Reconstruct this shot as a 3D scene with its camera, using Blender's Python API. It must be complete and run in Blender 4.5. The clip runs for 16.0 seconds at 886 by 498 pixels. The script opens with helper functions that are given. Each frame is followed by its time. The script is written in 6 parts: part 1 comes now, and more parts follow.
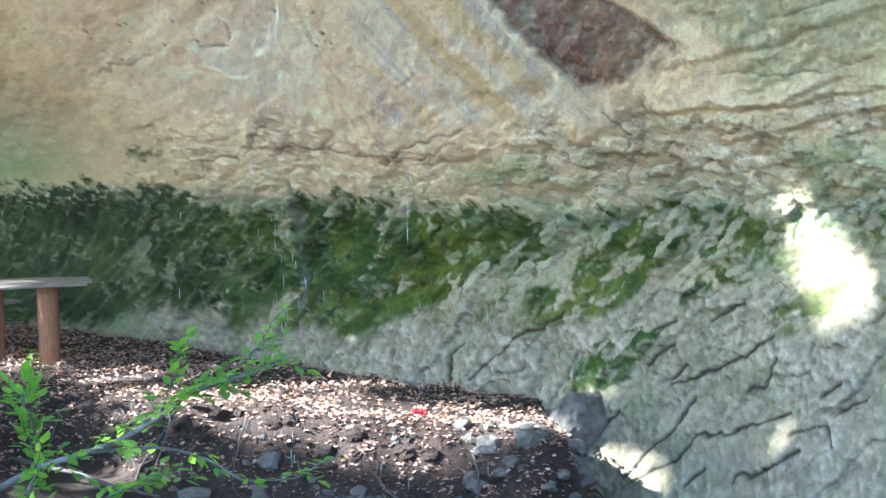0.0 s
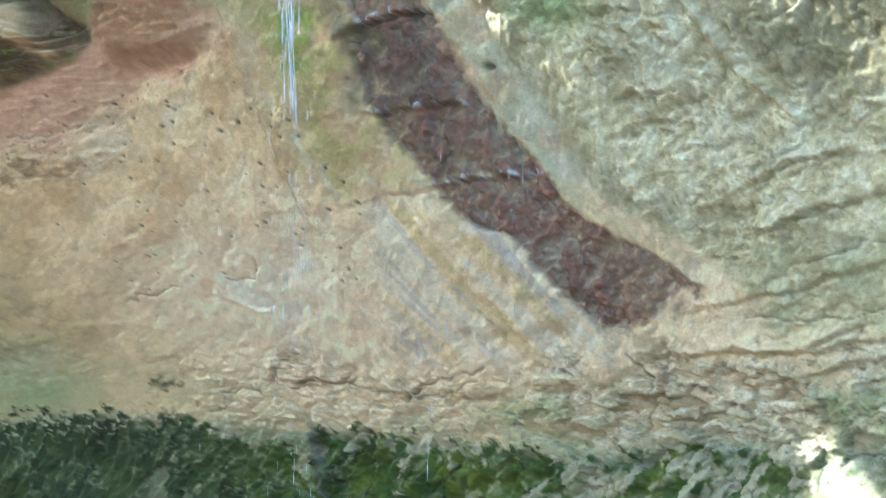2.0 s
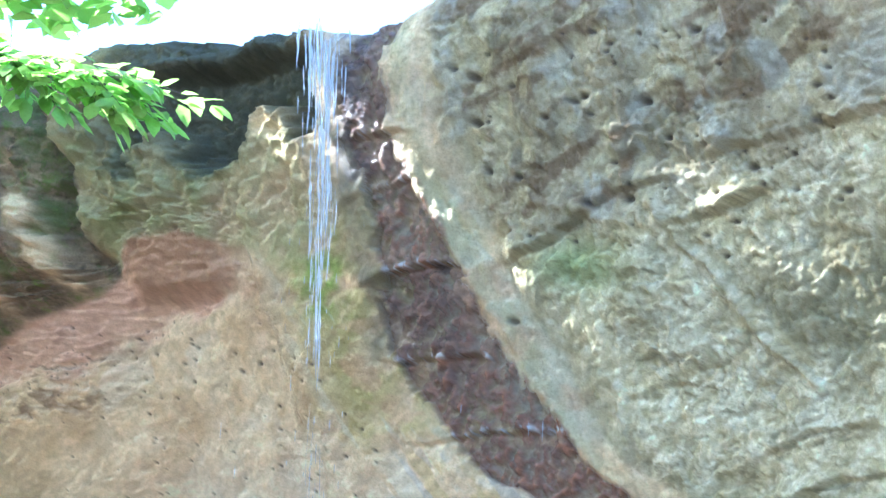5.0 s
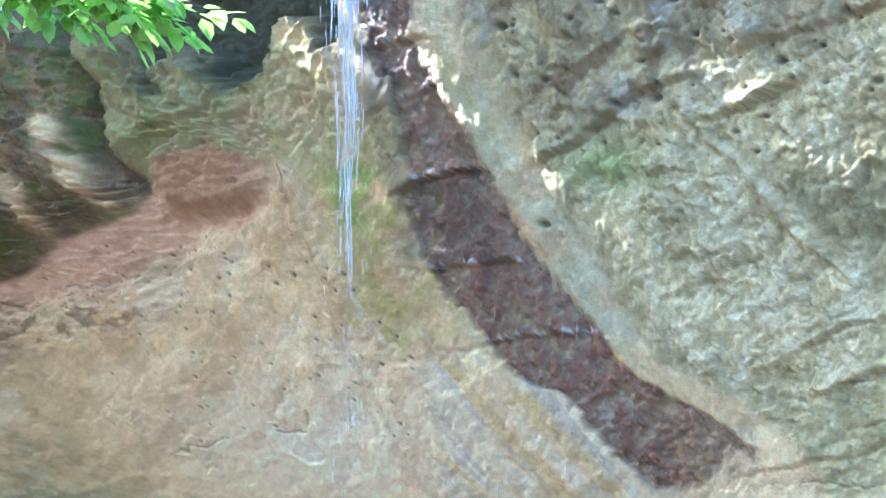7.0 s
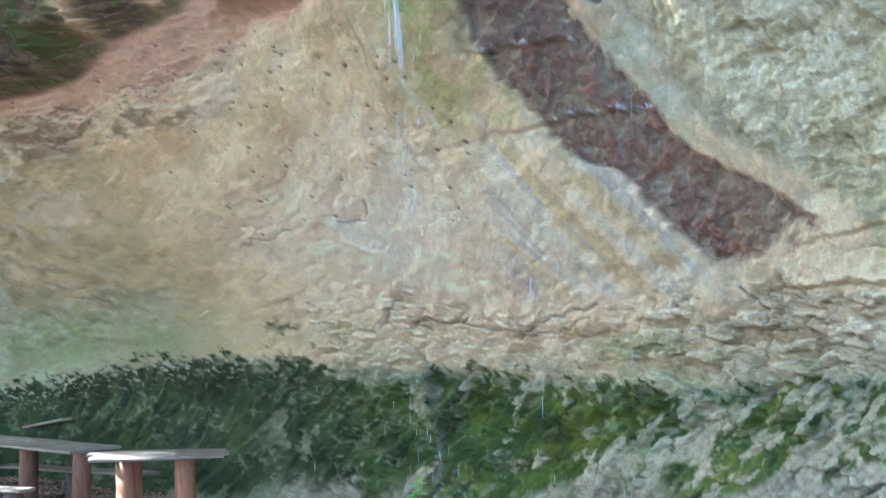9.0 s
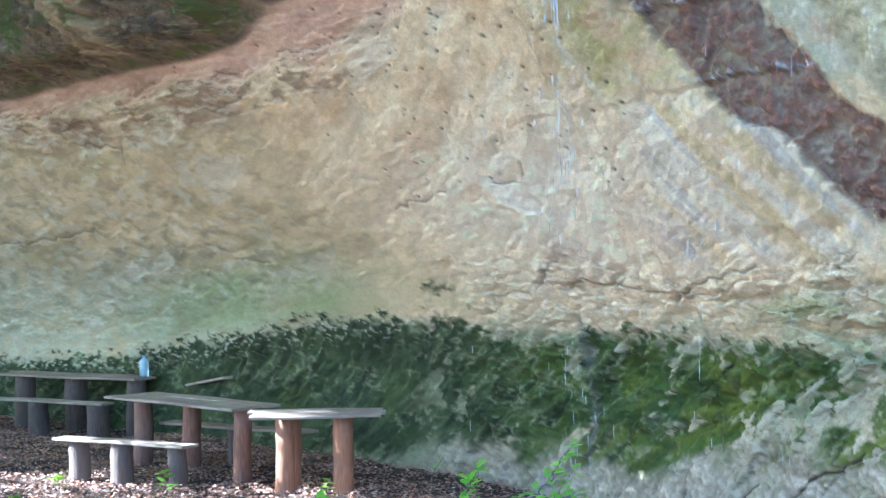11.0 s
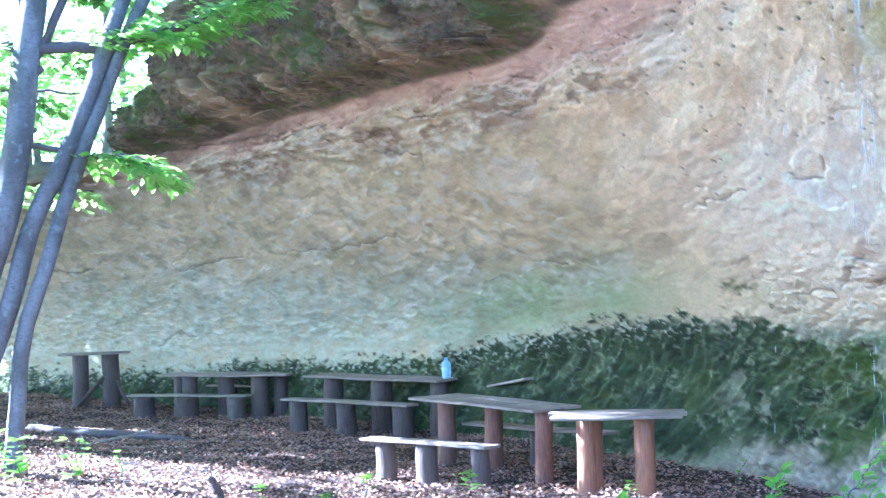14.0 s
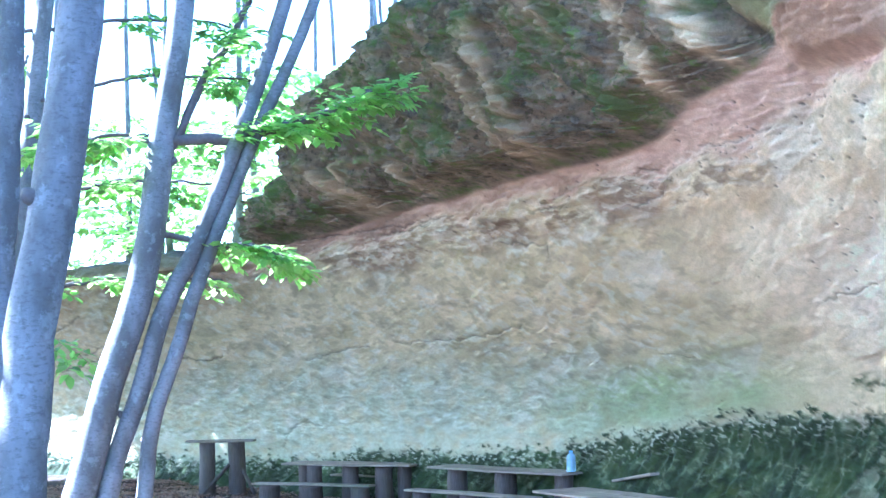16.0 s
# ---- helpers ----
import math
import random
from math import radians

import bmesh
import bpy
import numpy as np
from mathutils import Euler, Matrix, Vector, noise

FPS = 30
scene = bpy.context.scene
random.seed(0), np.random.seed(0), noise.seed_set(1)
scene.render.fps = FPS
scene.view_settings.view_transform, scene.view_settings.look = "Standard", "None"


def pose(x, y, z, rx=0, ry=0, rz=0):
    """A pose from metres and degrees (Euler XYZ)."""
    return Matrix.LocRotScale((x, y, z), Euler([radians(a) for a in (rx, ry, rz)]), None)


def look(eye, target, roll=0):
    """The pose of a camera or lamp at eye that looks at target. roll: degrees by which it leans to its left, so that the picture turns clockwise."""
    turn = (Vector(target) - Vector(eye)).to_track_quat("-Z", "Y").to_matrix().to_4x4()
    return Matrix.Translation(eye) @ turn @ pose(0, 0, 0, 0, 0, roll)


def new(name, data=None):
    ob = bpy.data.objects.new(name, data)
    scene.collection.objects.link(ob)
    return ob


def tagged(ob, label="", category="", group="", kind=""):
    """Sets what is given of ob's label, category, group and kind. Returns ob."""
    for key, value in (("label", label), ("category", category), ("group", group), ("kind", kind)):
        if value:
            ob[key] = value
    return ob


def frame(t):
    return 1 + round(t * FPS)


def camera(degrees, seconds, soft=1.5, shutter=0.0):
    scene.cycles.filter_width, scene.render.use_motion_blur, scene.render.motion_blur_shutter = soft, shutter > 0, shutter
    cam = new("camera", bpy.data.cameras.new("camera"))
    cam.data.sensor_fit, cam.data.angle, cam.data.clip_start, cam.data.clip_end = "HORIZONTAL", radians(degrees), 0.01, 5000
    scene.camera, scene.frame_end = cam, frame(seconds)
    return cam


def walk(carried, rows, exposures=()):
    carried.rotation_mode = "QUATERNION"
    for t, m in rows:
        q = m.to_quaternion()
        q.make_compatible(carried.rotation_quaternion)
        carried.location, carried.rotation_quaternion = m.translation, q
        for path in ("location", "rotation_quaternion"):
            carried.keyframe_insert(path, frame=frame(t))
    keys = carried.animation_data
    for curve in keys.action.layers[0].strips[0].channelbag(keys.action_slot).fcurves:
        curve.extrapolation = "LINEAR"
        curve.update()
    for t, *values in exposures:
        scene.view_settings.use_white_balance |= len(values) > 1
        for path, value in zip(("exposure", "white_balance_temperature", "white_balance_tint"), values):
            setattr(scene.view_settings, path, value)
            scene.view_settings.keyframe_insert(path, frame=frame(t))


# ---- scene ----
EYE = Vector((0.0, 0.0, 2.2))
cam = camera(31.1, 16.0)
# seconds, turn to the left, tilt up, roll
PATH = [
    (0, 0.00, -4.80, -1.00),
    (0.5, 0.09, -3.35, -0.64),
    (1, 0.22, -0.74, -0.26),
    (1.5, 0.29, 1.47, 0.25),
    (2, 0.77, 3.72, 0.40),
    (2.5, 0.98, 4.86, 1.49),
    (3, 1.33, 7.42, 2.45),
    (3.5, 1.19, 9.75, 3.05),
    (3.7, 1.13, 10.47, 3.16),
    (4.22, 1.24, 11.79, 3.36),
    (4.75, 1.64, 12.60, 3.47),
    (5.28, 2.05, 12.73, 3.48),
    (5.8, 2.19, 12.04, 3.34),
    (6, 2.14, 11.48, 3.24),
    (6.5, 2.47, 10.66, 2.79),
    (7, 2.82, 9.29, 1.67),
    (7.5, 2.73, 6.79, 1.04),
    (8, 2.96, 4.20, -0.23),
    (8.5, 3.57, 3.08, -0.69),
    (9, 4.75, 1.53, -0.97),
    (9.2, 5.20, 1.00, -1.35),
    (9.72, 6.43, 0.22, -1.69),
    (10.25, 8.04, -0.02, -1.43),
    (10.78, 9.71, 0.11, -1.01),
    (11.3, 11.12, 0.41, -0.88),
    (11.5, 11.68, 0.56, -0.96),
    (12, 13.30, 1.48, -1.25),
    (12.5, 14.66, 2.04, -1.17),
    (13, 16.68, 1.19, -1.43),
    (13.5, 18.88, 0.79, -1.87),
    (14, 21.03, 0.53, -1.87),
    (14.5, 22.39, 0.24, -2.09),
    (15, 22.95, 1.59, -1.18),
    (15.5, 24.27, 3.37, -1.12),
    (16, 25.46, 3.93, -1.18),
]
# seconds, stops, kelvin, tint
EXPOSURES = [(0, 3.2, 5120, 6), (2.5, 3.25, 5150, 6), (6, 3.4, 4750, 11), (9, 3.22, 4880, 10), (11.5, 3.5, 4740, 12), (13.5, 3.72, 4480, 16), (14.5, 3.78, 4300, 18), (16, 3.8, 4300, 16)]
walk(cam, [(t, pose(EYE.x, EYE.y, EYE.z, 0, 0, yaw) @ pose(0, 0, 0, 90 + tilt, 0, 0) @ pose(0, 0, 0, 0, 0, roll)) for t, yaw, tilt, roll in PATH], EXPOSURES)

# ---- world, sun and exposure ----
SUN_TO = Vector((-0.816, -0.071, 0.574)).normalized()
world = bpy.data.worlds.new("sky")
scene.world = world
world.use_nodes = True
nodes, links = world.node_tree.nodes, world.node_tree.links
sky = nodes.new("ShaderNodeTexSky")
sky.sky_type = "NISHITA"
sky.sun_disc = False
sky.sun_elevation = math.asin(SUN_TO.z)
sky.sun_rotation = math.atan2(SUN_TO.x, SUN_TO.y)
links.new(sky.outputs[0], nodes["Background"].inputs[0])
nodes["Background"].inputs[1].default_value = 0.1
sun = new("sun", bpy.data.lights.new("sun", "SUN"))
sun.data.energy = 5.0
sun.data.angle = radians(0.53)
sun.data.color = (1.0, 0.95, 0.86)
sun.matrix_world = look(SUN_TO * 60, (0, 0, 0))


# ---- small tools ----
TABLE = np.random.default_rng(17).random(65536).astype(np.float32)


def lattice(ix, iy, seed):
    """Random numbers from 0 to 1 on whole-number lattice points."""
    return TABLE[((ix.astype(np.int32) + 71 * seed) & 255) << 8 | ((iy.astype(np.int32) + 157 * seed) & 255)]


def value_noise(x, y, seed=0):
    ix, iy = np.floor(x), np.floor(y)
    fx, fy = x - ix, y - iy
    fx, fy = fx * fx * (3 - 2 * fx), fy * fy * (3 - 2 * fy)
    kx, ky = ix.astype(np.int32) + 71 * seed, iy.astype(np.int32) + 157 * seed
    x0, x1, y0, y1 = (kx & 255) << 8, ((kx + 1) & 255) << 8, ky & 255, (ky + 1) & 255
    a, c = TABLE[x0 | y0], TABLE[x0 | y1]
    a = a + (TABLE[x1 | y0] - a) * fx
    return a + (c + (TABLE[x1 | y1] - c) * fx - a) * fy


def fbm(x, y, octaves=4, seed=0, rough=0.5):
    """Cloud noise from about -1 to 1."""
    total, gain, norm = 0.0, 1.0, 0.0
    for k in range(octaves):
        c, s = math.cos(0.6 * k + 0.4), math.sin(0.6 * k + 0.4)
        total = total + gain * (value_noise((c * x - s * y) * 2**k + 13.7 * k, (s * x + c * y) * 2**k - 7.1 * k, seed + k) * 2 - 1)
        norm += gain
        gain *= rough
    return total / norm * 1.6


def cells(x, y, seed=0):
    """Irregular cells: a random number for each, and how far its border is."""
    ix, iy = np.floor(x), np.floor(y)
    f1, f2, pick = np.full(x.shape, 9.0), np.full(x.shape, 9.0), np.zeros(x.shape)
    for i in (-1, 0, 1):
        for j in (-1, 0, 1):
            cx, cy = ix + i, iy + j
            d = np.hypot(cx + lattice(cx, cy, seed) - x, cy + lattice(cx, cy, seed + 1) - y)
            near = d < f1
            f2 = np.where(near, f1, np.minimum(f2, d))
            pick = np.where(near, lattice(cx, cy, seed + 2), pick)
            f1 = np.where(near, d, f1)
    return pick, f2 - f1


def knots(s, pairs):
    """A smooth line through pairs of place and value."""
    a = np.array(sorted(pairs), float)
    fine = np.linspace(a[0, 0], a[-1, 0], 600)
    v = np.interp(fine, a[:, 0], a[:, 1])
    return np.interp(s, fine, np.convolve(np.pad(v, 6, mode="edge"), np.ones(13) / 13, mode="valid")).astype(np.float32)


def blend(a, b, m):
    return a + (np.asarray(b, np.float32) - a) * m[..., None]


def grid_mesh(name, verts, rows, cols):
    """A mesh over rows x cols points, in that order."""
    i = np.arange((rows - 1) * (cols - 1))
    a = i // (cols - 1) * cols + i % (cols - 1)
    quads = np.stack([a, a + 1, a + cols + 1, a + cols], 1).astype(np.int32)
    me = bpy.data.meshes.new(name)
    me.vertices.add(len(verts))
    me.vertices.foreach_set("co", np.ascontiguousarray(verts, np.float32).ravel())
    me.loops.add(quads.size)
    me.loops.foreach_set("vertex_index", quads.ravel())
    me.polygons.add(len(quads))
    me.polygons.foreach_set("loop_start", np.arange(0, quads.size, 4, dtype=np.int32))
    me.polygons.foreach_set("use_smooth", np.ones(len(quads), bool))
    me.update(calc_edges=True)
    return me


def pigment(me, name, values):
    """Stores numbers for each point of a mesh, four at a time."""
    layer = me.attributes.new(name, "FLOAT_COLOR", "POINT")
    layer.data.foreach_set("color", np.ascontiguousarray(values, np.float32).ravel())


# ---- materials ----
def material(name):
    m = bpy.data.materials.new(name)
    m.use_nodes = True
    t = m.node_tree
    return m, t, t.nodes["Principled BSDF"]


def node(t, kind, **values):
    n = t.nodes.new(kind)
    for key, value in values.items():
        n.inputs[key.replace("_", " ")].default_value = value
    return n


def mixed(t, factor, a, b, mode="MIX"):
    n = t.nodes.new("ShaderNodeMix")
    n.data_type = "RGBA"
    n.blend_type = mode
    for socket, value in ((n.inputs[0], factor), (n.inputs[6], a), (n.inputs[7], b)):
        if isinstance(value, bpy.types.NodeSocket):
            t.links.new(value, socket)
        elif isinstance(value, (int, float)):
            socket.default_value = value
        else:
            socket.default_value = (*value, 1.0)
    return n.outputs[2]


def ranged(t, value, a, b, c, d):
    n = t.nodes.new("ShaderNodeMapRange")
    t.links.new(value, n.inputs[0])
    for k, v in enumerate((a, b, c, d)):
        n.inputs[k + 1].default_value = v
    return n.outputs[0]


def noise_of(t, scale, detail=6.0, rough=0.6, stretch=None, where="Object"):
    n = node(t, "ShaderNodeTexNoise", Scale=scale, Detail=detail, Roughness=rough)
    co = t.nodes.new("ShaderNodeTexCoord")
    link = co.outputs[where]
    if stretch:
        mp = t.nodes.new("ShaderNodeMapping")
        mp.inputs["Scale"].default_value = stretch
        t.links.new(link, mp.inputs[0])
        link = mp.outputs[0]
    t.links.new(link, n.inputs["Vector"])
    return n.outputs[0]


def bumped(t, bsdf, height, strength, distance):
    b = node(t, "ShaderNodeBump", Strength=strength, Distance=distance)
    t.links.new(height, b.inputs["Height"])
    t.links.new(b.outputs[0], bsdf.inputs["Normal"])
    return b


def rock_material():
    m, t, bsdf = material("sandstone")
    hue, grow = t.nodes.new("ShaderNodeAttribute"), t.nodes.new("ShaderNodeAttribute")
    hue.attribute_name, grow.attribute_name = "pigment", "growth"
    split = t.nodes.new("ShaderNodeSeparateColor")
    t.links.new(grow.outputs["Color"], split.inputs[0])
    fine, coarse = noise_of(t, 48, 8, 0.75), noise_of(t, 9, 9, 0.7)
    col = mixed(t, ranged(t, fine, 0.35, 0.7, 0, 0.6), hue.outputs["Color"], (0.62, 0.6, 0.56), "MULTIPLY")
    col = mixed(t, ranged(t, coarse, 0.45, 0.75, 0, 0.3), col, (0.66, 0.6, 0.5), "MULTIPLY")
    spots = noise_of(t, 90, 4, 0.6)
    col = mixed(t, ranged(t, spots, 0.55, 0.7, 0, 0.55), col, (0.6, 0.57, 0.5), "MULTIPLY")
    # the dark mass over the red band: soot, brown rock, moss
    mass = mixed(t, ranged(t, noise_of(t, 2.6, 7, 0.65), 0.4, 0.62, 0, 1), (0.36, 0.26, 0.15), (0.13, 0.10, 0.065))
    mass = mixed(t, ranged(t, noise_of(t, 11, 6, 0.65), 0.5, 0.66, 0, 0.85), mass, (0.04, 0.036, 0.028))
    mass = mixed(t, ranged(t, noise_of(t, 1.7, 8, 0.7), 0.5, 0.6, 0, 0.85), mass, (0.12, 0.155, 0.04))
    mass = mixed(t, ranged(t, noise_of(t, 5.5, 6, 0.65), 0.56, 0.66, 0, 0.8), mass, (0.17, 0.22, 0.045))
    mass = mixed(t, ranged(t, fine, 0.4, 0.7, 0, 0.5), mass, (0.55, 0.5, 0.45), "MULTIPLY")
    col = mixed(t, split.outputs[2], col, mass)
    t.links.new(col, bsdf.inputs["Base Color"])
    rough = t.nodes.new("ShaderNodeMapRange")
    t.links.new(split.outputs[1], rough.inputs[0])
    rough.inputs[3].default_value, rough.inputs[4].default_value = 0.9, 0.25
    t.links.new(rough.outputs[0], bsdf.inputs["Roughness"])
    spec = ranged(t, split.outputs[1], 0, 1, 0.2, 0.7)
    t.links.new(spec, bsdf.inputs["Specular IOR Level"])
    add = t.nodes.new("ShaderNodeMath")
    add.operation = "ADD"
    t.links.new(fine, add.inputs[0])
    t.links.new(coarse, add.inputs[1])
    bumped(t, bsdf, add.outputs[0], 0.7, 0.036)
    return m


ROCK = rock_material()


def ground_material(name, a0, b0, c0):
    m, t, bsdf = material(name)
    a, b = noise_of(t, 5, 8, 0.65), noise_of(t, 38, 6, 0.7)
    col = mixed(t, ranged(t, a, 0.35, 0.65, 0, 1), a0, b0)
    col = mixed(t, ranged(t, b, 0.55, 0.72, 0, 0.8), col, c0)
    t.links.new(col, bsdf.inputs["Base Color"])
    bsdf.inputs["Roughness"].default_value = 0.9
    bumped(t, bsdf, b, 0.9, 0.05)
    return m


SOIL = ground_material("forest_soil", (0.024, 0.013, 0.008), (0.065, 0.036, 0.021), (0.14, 0.08, 0.045))
CLOD = ground_material("rooty_soil", (0.03, 0.017, 0.01), (0.085, 0.048, 0.028), (0.19, 0.11, 0.065))
# ---- the rock face: a foot line in plan, and an overhanging profile over it ----
FOOT = ((13.0, -2.0), (9.0, 3.2), (5.6, 7.4), (3.0, 10.2), (1.0, 12.1), (-1.1, 14.0), (-3.4, 16.2), (-7.0, 19.2), (-12.0, 22.2), (-18.0, 25.0), (-27.0, 28.5))


def foot_line():
    """The foot line as a dense smooth curve, with its length from the point nearest the fall."""
    p = np.array(FOOT)
    p = np.vstack([2 * p[0] - p[1], p, 2 * p[-1] - p[-2]])
    out = []
    for a, b, c, d in zip(p, p[1:], p[2:], p[3:]):
        u = np.linspace(0, 1, 40, endpoint=False)[:, None]
        out.append(0.5 * (2 * b + (c - a) * u + (2 * a - 5 * b + 4 * c - d) * u**2 + (3 * b - a - 3 * c + d) * u**3))
    out = np.vstack(out)
    length = np.r_[0, np.cumsum(np.hypot(*np.diff(out, axis=0).T))]
    return out, length - length[40 * 4]


LINE, LENGTH = foot_line()


def smooth(e0, e1, x):
    t = np.clip((x - e0) / (e1 - e0), 0, 1)
    return t * t * (3 - 2 * t)


HEIGHTS = (-1.5, -0.6, 0.0, 0.5, 1.0, 1.5, 2.0, 2.6, 3.2, 3.8, 4.4, 5.0, 5.6, 6.0, 6.4, 6.8)
# how far the face stands out over its foot: at the slabs, at the fall, at the shelter, at its far end
OUT_SLAB = (2.3, 1.1, 0.45, 0.15, 0.0, 0.0, 0.15, 0.4, 0.7, 1.0, 1.3, 1.6, 1.9, 2.0, 2.0, 1.7)
OUT_FALL = (1.4, 0.6, 0.15, 0.0, -0.1, 0.1, 0.55, 1.1, 1.6, 2.0, 2.35, 2.7, 3.0, 3.1, 3.0, 2.5)
OUT_SHELTER = (0.6, 0.3, 0.1, -0.05, 0.0, 0.25, 0.65, 1.2, 1.75, 2.2, 2.6, 2.95, 3.2, 3.1, 2.7, 2.0)
OUT_FAR = (0.6, 0.3, 0.1, 0.0, 0.05, 0.2, 0.5, 0.9, 1.3, 1.8, 2.2, 2.4, 2.4, 2.2, 1.7, 1.0)


def gentle(h, values):
    """The profile at heights h, rounded a little between its knots."""
    fine = np.linspace(HEIGHTS[0], HEIGHTS[-1], 400)
    v = np.interp(fine, HEIGHTS, values)
    k = np.hanning(31)
    v = np.convolve(np.pad(v, 15, mode="edge"), k / k.sum(), mode="valid")
    return np.interp(h, fine, v).astype(np.float32)


def stand_out(s, h):
    a, b, c = smooth(-3.5, 0.5, s), smooth(1.5, 5.0, s), smooth(9.0, 16.0, s)
    o = gentle(h, OUT_SLAB) * (1 - a) + gentle(h, OUT_FALL) * a
    o = o * (1 - b) + gentle(h, OUT_SHELTER) * b
    return o * (1 - c) + gentle(h, OUT_FAR) * c


def foot_frame(s):
    """The foot point and the way out of the rock, at lengths s."""
    x, y = np.interp(s, LENGTH, LINE[:, 0]), np.interp(s, LENGTH, LINE[:, 1])
    dx, dy = np.interp(s + 0.6, LENGTH, LINE[:, 0]) - np.interp(s - 0.6, LENGTH, LINE[:, 0]), np.interp(s + 0.6, LENGTH, LINE[:, 1]) - np.interp(s - 0.6, LENGTH, LINE[:, 1])
    n = np.hypot(dx, dy)
    return x, y, -dy / n, dx / n


def face(s, h, extra=0.0):
    x, y, nx, ny = foot_frame(s)
    o = stand_out(s, h) + extra
    return np.stack([x + nx * o, y + ny * o, h], -1)


# ---- the rock face itself ----
RED_TOP = ((0.9, 4.5), (1.6, 4.62), (1.8, 4.8), (2.6, 4.84), (2.85, 4.72), (3.05, 4.46), (3.5, 4.44), (4.4, 4.36), (4.8, 4.22), (5.2, 4.12), (7.0, 4.14), (9.6, 4.1), (12.4, 4.08), (14.5, 3.98), (16.2, 3.88), (17.5, 3.7), (30.0, 3.5))
RED_FOOT = ((0.9, 4.5), (1.9, 4.42), (2.4, 4.24), (3.3, 4.02), (5.2, 3.9), (7.6, 3.9), (10.7, 3.88), (16.2, 3.74), (19.0, 3.55), (30.0, 3.45))
MOSS_TOP = ((-12.0, 1.7), (-2.6, 1.66), (-1.9, 1.5), (-1.1, 1.62), (0.0, 1.42), (1.1, 1.48), (2.4, 1.54), (3.2, 1.5), (4.2, 1.56), (5.2, 1.6), (6.9, 1.54), (8.0, 1.42), (10.0, 1.18), (11.4, 1.0), (13.4, 0.86), (16.4, 0.8), (18.0, 0.58), (24.0, 0.44), (36.0, 0.4))
MOSS_FOOT = ((-12.0, 0.9), (-2.6, 0.9), (-1.5, 0.72), (-0.6, 0.85), (0.4, 0.66), (1.0, 0.68), (1.6, 0.52), (2.2, 0.24), (2.9, 0.36), (3.4, 0.6), (3.9, 0.22), (4.4, 0.18), (5.1, 0.45), (6.0, 0.12), (8.0, -0.2), (36.0, -0.4))
RIM = ((-12.0, 7.2), (-3.0, 6.7), (-0.8, 6.2), (-0.25, 6.02), (0.1, 5.86), (0.4, 6.0), (1.3, 6.12), (3.1, 6.42), (6.0, 6.4), (9.4, 6.05), (10.3, 5.8), (12.2, 5.72), (13.2, 5.4), (14.0, 5.0), (15.5, 4.5), (16.6, 4.1), (17.2, 4.0), (24.0, 3.95), (36.0, 3.9))
STREAK_LEFT = ((5.9, 0.1), (5.48, 0.1), (4.98, 0.14), (4.36, 0.26), (3.86, 0.34), (3.34, 0.12), (3.08, -0.08), (3.0, -0.34), (2.66, -0.48), (2.4, -0.66))
STREAK_RIGHT = ((5.9, -0.3), (5.44, -0.28), (4.92, -0.24), (4.5, -0.36), (4.06, -0.52), (3.8, -0.6), (3.38, -0.76), (3.16, -0.84), (3.02, -1.04), (2.84, -1.32), (2.62, -1.52), (2.4, -1.56))
PALE_RIGHT = ((5.9, -0.44), (5.06, -0.42), (4.56, -0.52), (3.94, -0.72), (3.34, -0.9), (3.2, -1.0), (2.9, -1.4), (2.6, -1.7))


CRACKS = (
    ((0.95, 0.11), (0.68, 0.31), (0.54, 0.44), (0.27, 0.52), (0.06, 0.70)), ((-0.89, -0.38), (-0.96, -0.22), (-1.09, -0.06), (-1.16, 0.15)), ((-0.96, -0.38), (-1.23, -0.22), (-1.30, -0.08), (-1.50, -0.03), (-1.78, 0.05), (-2.05, 0.15)), ((-1.78, -0.30), (-1.78, -0.24), (-2.05, -0.16), (-2.12, -0.10), (-2.25, -0.03)), ((-0.96, 0.25), (-1.30, 0.35), (-1.50, 0.44), (-1.71, 0.58), (-1.78, 0.64)), ((-0.75, 0.35), (-0.82, 0.42), (-0.96, 0.50)), ((-0.96, 0.29), (-1.09, 0.40)), ((-1.64, 0.25), (-1.78, 0.31), (-1.84, 0.42), (-1.84, 0.52)),
)
CRACKS_LOW = (
    ((-0.28, -0.28), (-0.28, -0.20), (-0.41, -0.16)), ((-0.00, -0.18), (-0.07, -0.05), (-0.14, 0.11)), ((-1.43, -0.36), (-1.50, -0.22)), ((-0.48, -0.10), (-0.62, 0.01)), ((-1.23, 0.70), (-1.37, 0.78), (-1.50, 0.84)), ((-0.96, 0.87), (-1.16, 0.95)), ((-2.25, 0.31), (-2.39, 0.40)), ((-2.39, 0.23), (-2.59, 0.33)), ((-2.12, 0.03), (-2.25, 0.11), (-2.39, 0.13), (-2.46, 0.05)), ((1.15, 0.05), (1.22, 0.23), (1.09, 0.35)), ((-0.75, 0.58), (-0.96, 0.68)),
)
